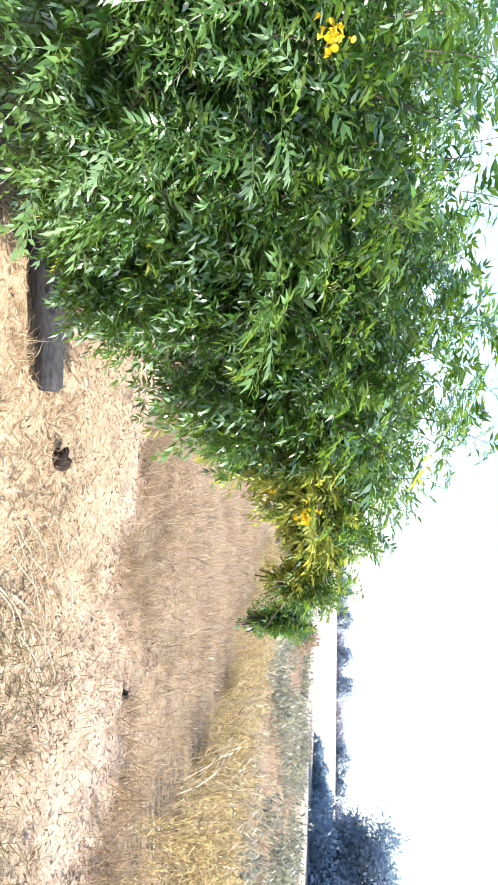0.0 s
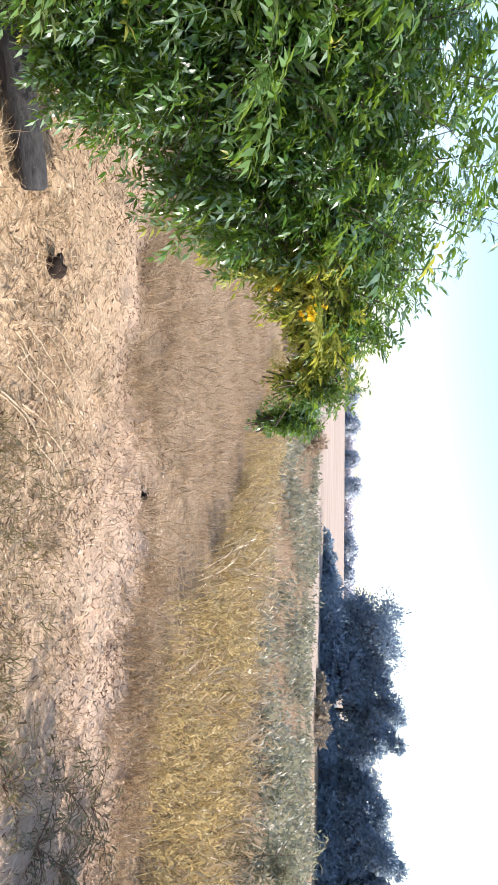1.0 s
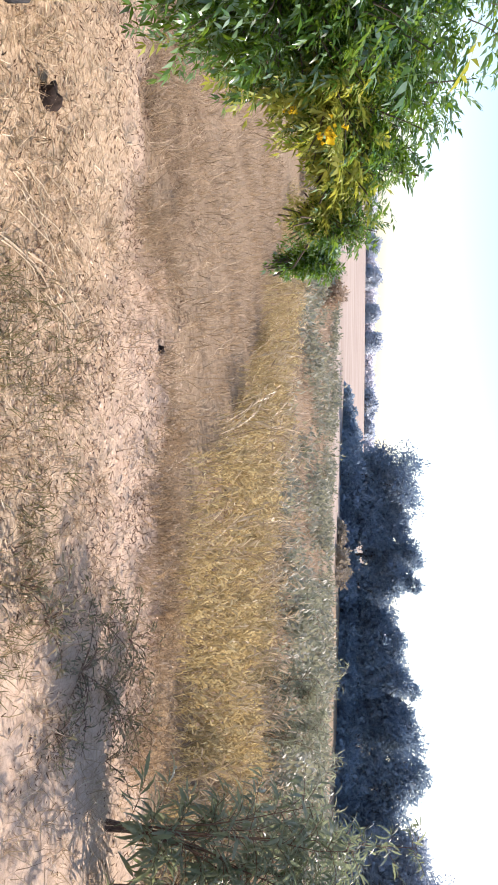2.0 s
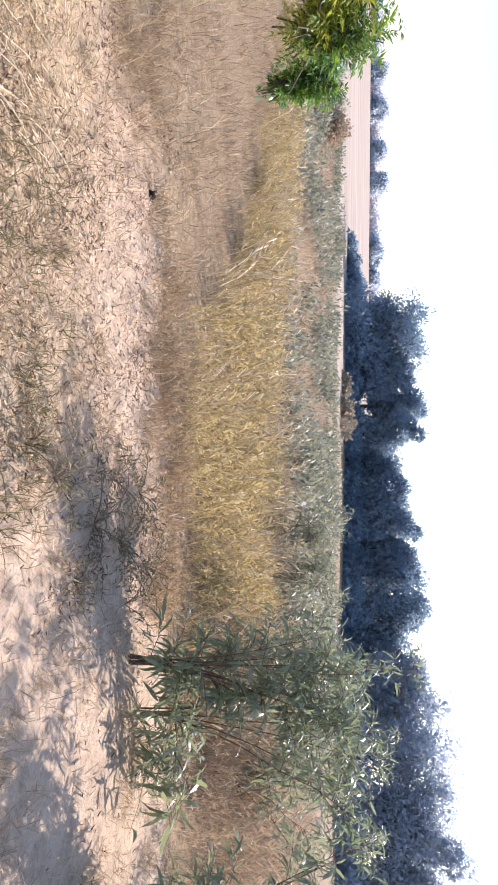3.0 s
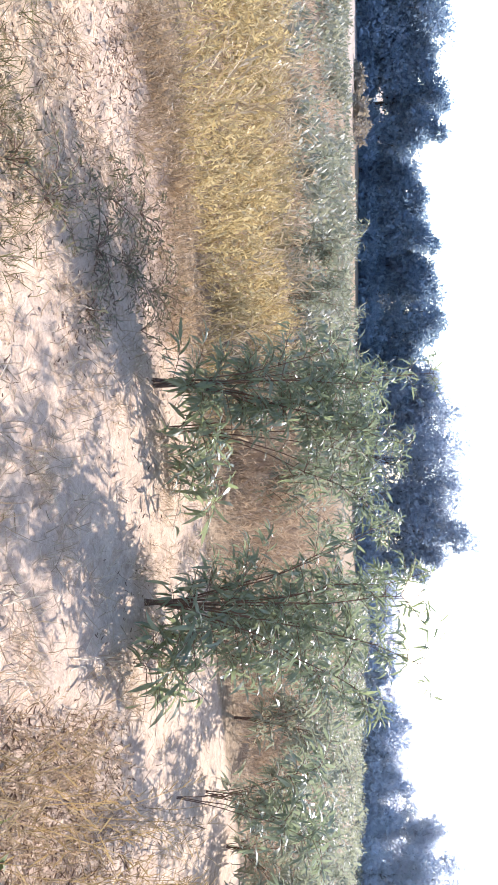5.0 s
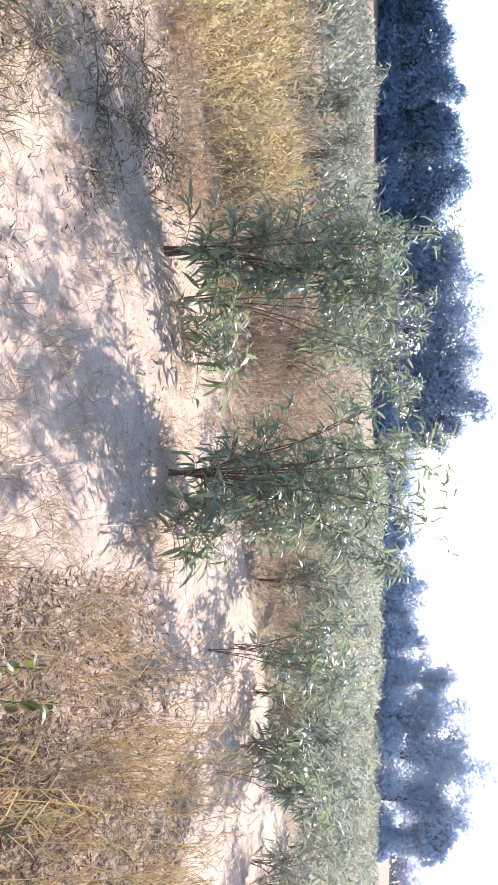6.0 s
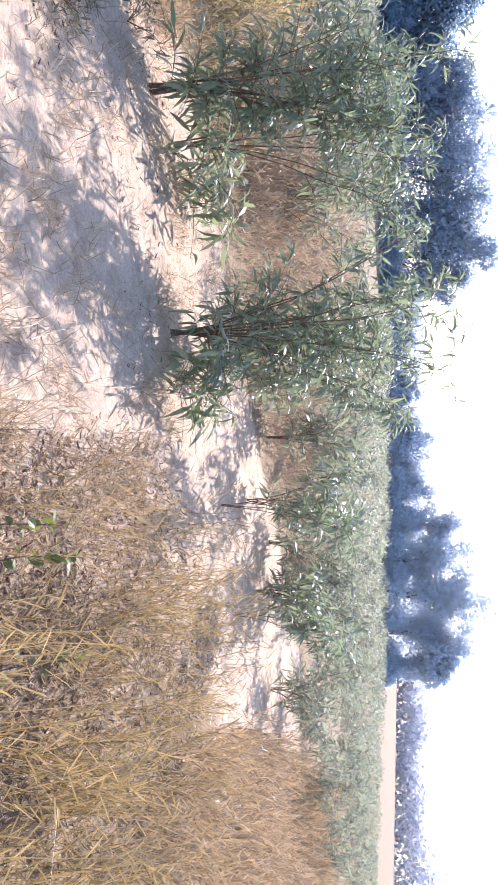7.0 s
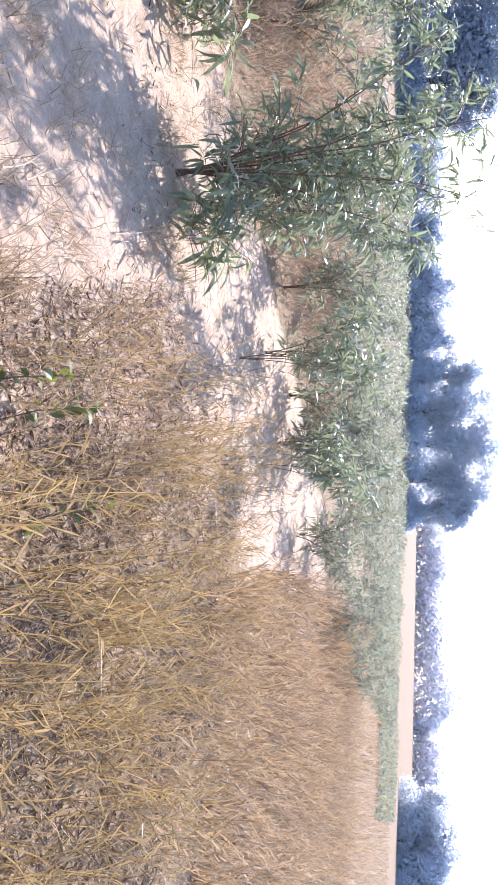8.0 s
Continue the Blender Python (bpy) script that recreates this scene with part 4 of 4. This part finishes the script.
scatter_blades("grass_litter", on_ground(x, y, -0.004), rng.uniform(0.02, 0.06, len(x)), 0.075, MAT["litter"], "dark dead leaves and stems under dry grass", lie=True)
x, y = clumped(1500, 1.4, 3.4, 1.3, 2.7, 120, 0.07, lambda x, y: (np.hypot(x, y) > 2.1) & (y < 1.05 * x - 0.2))
scatter_blades("brown_scrub", on_ground(x, y), rng.uniform(0.05, 0.2, len(x)), 0.01, MAT["withered_grass"], "short brown dead stems over sand", ears=True, lean=1.3)
x, y = clumped(8000, -2.6, 3.6, 1.6, 4.9, 170, 0.06, lambda x, y: np.hypot(x, y) > 1.9)
scatter_blades("dry_tufts", on_ground(x, y), rng.uniform(0.04, 0.15, len(x)), 0.014, MAT["straw"], "small dry tufts rooted in bare soil", lean=1.5, bend=0.8)


x, y = clumped(2600, -1.3, 0.35, 2.0, 3.2, 60, 0.1, lambda x, y: np.hypot(x, y) > 1.9)
scatter_blades("olive_tufts", on_ground(x, y), rng.uniform(0.04, 0.12, len(x)), 0.02, MAT["weed_leaf"], "short olive grass tufts on straw", lean=1.3, bend=0.8)


def build_herb(x, y, reach, stems, seed, label):
    """A sprawling half-dry herb: thin arching stems with small narrow leaves, flat on the sand."""
    r = np.random.default_rng(seed)
    root = np.array([x, y, float(ground_height(x, y)) - 0.004])
    ob = thing("sprawling_herb", root, label, "herb", "herbs on the sand")
    dirs, spots, sizes = [], [], []
    for s in range(stems):
        a = 2 * np.pi * (s + r.uniform(-0.4, 0.4)) / stems
        length = reach * r.uniform(0.45, 1.1)
        rise = r.uniform(0.05, 0.17)
        bend = r.normal(0, 0.5)
        ts = np.linspace(0, 1, 6)
        pts = np.stack([length * ts * np.cos(a + bend * ts), length * ts * np.sin(a + bend * ts), rise * np.sin(np.pi * 0.75 * ts)], 1)
        pts[:, 2] += ground_height(pts[:, 0] + x, pts[:, 1] + y) - root[2] + 0.002
        part("stem", as_mesh("stem", [tube(pts, np.linspace(0.0028, 0.0012, 6), 4)], MAT["red_stem"], True), ob)
        for _ in range(int(36 * length / 0.4)):
            t = r.uniform(0.1, 1.0)
            p = np.array([np.interp(t, ts, pts[:, c]) for c in range(3)])
            dirs.append(unit(np.array([math.cos(a), math.sin(a), 0.1]) * 0.5 + r.normal(0, 0.6, 3)))
            spots.append(p + r.normal(0, 0.018, 3))
            sizes.append(r.uniform(0.022, 0.06))
    n = len(dirs)
    sizes, spots = np.array(sizes), np.array(spots)
    spots[:, 2] = np.maximum(spots[:, 2], ground_height(spots[:, 0] + x, spots[:, 1] + y) - root[2] + 0.004)
    turns = frames_along(np.array(dirs), np.tile([0.03, 0.05, 1.0], (n, 1)), np.stack([sizes * 1.5, sizes, sizes], 1), r.normal(0, 0.8, n))
    tagged(part("foliage", as_mesh("foliage", [stamp(LANCE, turns, spots)], MAT["herb_leaf"]), ob), kind="stuff")


HERB = "sprawling grey-green half-dry herb on pale sand"
for k, (hx, hy, reach, stems) in enumerate([(0.18, 3.02, 0.32, 9), (0.45, 3.45, 0.42, 12), (0.22, 3.85, 0.36, 9), (0.62, 3.95, 0.45, 13), (0.85, 4.45, 0.36, 10), (0.35, 4.35, 0.34, 8), (0.72, 3.25, 0.28, 7), (0.02, 2.72, 0.22, 7), (1.02, 4.05, 0.25, 6)]):
    build_herb(hx, hy, reach, stems, 300 + k, HERB)
x, y = clumped(2200, -2.2, 0.2, 2.3, 4.3, 70, 0.1)
scatter_blades("brown_wisps", on_ground(x, y), rng.uniform(0.04, 0.13, len(x)), 0.014, MAT["withered_grass"], "thin brown wisps of dead grass on soil", lean=1.6, bend=0.8)
x, y = clumped(900, 0.0, 1.15, 2.7, 4.7, 60, 0.14)
scatter_blades("weed_stalks", on_ground(x, y), rng.uniform(0.05, 0.17, len(x)), 0.012, MAT["withered_grass"], "thin dark dry weed stalks in a tangle", lean=1.8, bend=0.8)


def lump(seed):
    """A rough lump of earth of radius about 1, flat below."""
    bm = bmesh.new()
    bmesh.ops.create_icosphere(bm, subdivisions=1, radius=1)
    for v in bm.verts:
        k = 1 + 0.6 * noise.noise(v.co * 1.3 + Vector((seed * 3.1, 0, 0))) + 0.45 * noise.noise(v.co * 3.1 + Vector((0, seed, 0)))
        v.co = Vector((v.co.x * k * 1.3, v.co.y * k * 0.9, max(v.co.z * k * 0.5, -0.3)))
    verts = np.array([v.co[:] for v in bm.verts])
    faces = [[v.index for v in f.verts] for f in bm.faces]
    bm.free()
    return verts, faces


def build_soil_clods():
    pieces = []
    for k in range(5):
        x, y = clumped(800, -2.0, 0.4, 2.6, 5.1, 60, 0.2, lambda x, y: np.hypot(x, y) > 2.4)
        n = len(x)
        a = rng.uniform(0, 6.28, n)
        d = np.stack([np.cos(a), np.sin(a), rng.normal(0, 0.1, n)], 1)
        size = 0.005 + 0.017 * rng.random(n) ** 3
        pieces.append(stamp(lump(k), frames_along(d, np.tile([0, 0.01, 1.0], (n, 1)), size), on_ground(x, y, 0.004)))
    tagged(new("soil_clods", as_mesh("soil_clods", pieces, MAT["earth"], True)), "pale crumbled lumps of dry earth", "clods", kind="stuff")


build_soil_clods()


def build_log():
    base = np.array([-2.36, 2.05, 0.0])
    ob = thing("fallen_log", base, "weathered dark-grey log lying under the bush", "log")
    pts = [(0.03, 0.035, 0.066), (0.02, 0.025, 0.067), (-0.02, -0.02, 0.069), (-0.2, -0.22, 0.072), (-0.55, -0.6, 0.074), (-1.0, -1.1, 0.072), (-1.6, -1.7, 0.068)]
    part("wood", as_mesh("wood", [tube(pts, [0.042, 0.06, 0.067, 0.072, 0.074, 0.072, 0.068], 16)], MAT["log"], True), ob)


build_log()


def build_clod(name, place, size, mat, label, seed):
    r = np.random.default_rng(seed)
    bm = bmesh.new()
    bmesh.ops.create_icosphere(bm, subdivisions=3, radius=1)
    for v in bm.verts:
        k = 1 + 0.7 * noise.noise(v.co * 1.6 + Vector((seed, 0, 0))) + 0.25 * noise.noise(v.co * 4.3)
        v.co = Vector((v.co.x * size[0] * k, v.co.y * size[1] * k, max(v.co.z * k, -0.45) * size[2]))
    me = bpy.data.meshes.new(name)
    bm.to_mesh(me)
    bm.free()
    me.materials.append(MAT[mat])
    me.polygons.foreach_set("use_smooth", np.ones(len(me.polygons), dtype=bool))
    ob = new(name, me)
    ob.location = (place[0], place[1], float(ground_height(*place)) + size[2] * 0.3)
    ob.rotation_euler = (0, 0, r.uniform(0, 6))
    return tagged(ob, label, "clod")


# the first lump stands in for a hole, its dark inside painted near-black
build_clod("dark_clod", (-2.25, 2.52), (0.075, 0.055, 0.05), "clod", "near-black lump on straw, standing in for a hole", 3)
build_clod("dark_clod", (-1.70, 4.49), (0.035, 0.03, 0.03), "clod", "small dark clod on pale soil", 5)

for k in range(34):  # long dead stalks lying on the straw
    r = np.random.default_rng(200 + k)
    px, py = r.uniform(-2.2, -1.3), r.uniform(2.1, 3.1)
    if k >= 26:
        px, py = r.uniform(1.5, 2.3), r.uniform(1.75, 2.5)
    a = r.uniform(0.2, 1.6)
    length = r.uniform(0.18, 0.5)
    pts = []
    for t in np.linspace(0, 1, 6):
        qx, qy = px + math.cos(a) * length * t, py + math.sin(a) * length * t + 0.04 * math.sin(3 * t + k)
        pts.append((qx, qy, float(ground_height(qx, qy)) + 0.012 + 0.03 * math.sin(math.pi * t)))
    stalk = new("dead_stalk", as_mesh("dead_stalk", [tube(pts, np.linspace(0.0035, 0.0015, 6), 5)], MAT["straw"], True))
    tagged(stalk, "long pale dead stalk lying on " + ("straw" if k < 26 else "bare sand"), "stalk", "dead stalks on the straw")


def build_broad_weed(x, y, seed):
    """A trailing weed with broad green leaves."""
    r = np.random.default_rng(seed)
    z = float(ground_height(x, y))
    ob = thing("broad_leaved_weed", (x, y, z - 0.005), "green broad-leaved weed on a thin trailing stem in grass", "weed", "broad-leaved weeds")
    pts = [(0, 0, 0), (0.05, 0.08, 0.12), (0.12, 0.14, 0.22), (0.2, 0.2, 0.27)]
    part("stem", as_mesh("stem", [tube(pts, [0.0032, 0.0028, 0.0022, 0.0015], 6)], MAT["red_stem"], True), ob)
    for i in range(14):
        t = 0.15 + 0.85 * i / 13
        p = np.array([np.interp(t, np.linspace(0, 1, 4), [q[c] for q in pts]) for c in range(3)])
        d = unit(r.normal(0, 1, 3) + np.array([0, 0, 0.2]))
        m = frames_along(d[None], np.array([[0.1, 0, 1.0]]), np.array([r.uniform(0.045, 0.085)]), r.normal(0, 0.4, 1))
        part("leaf", as_mesh("leaf", [stamp(OVAL, m, p[None])], MAT["green_weed"]), ob)


build_broad_weed(1.80, 1.22, 1)
build_broad_weed(2.02, 1.24, 2)
build_broad_weed(2.3, 0.95, 3)
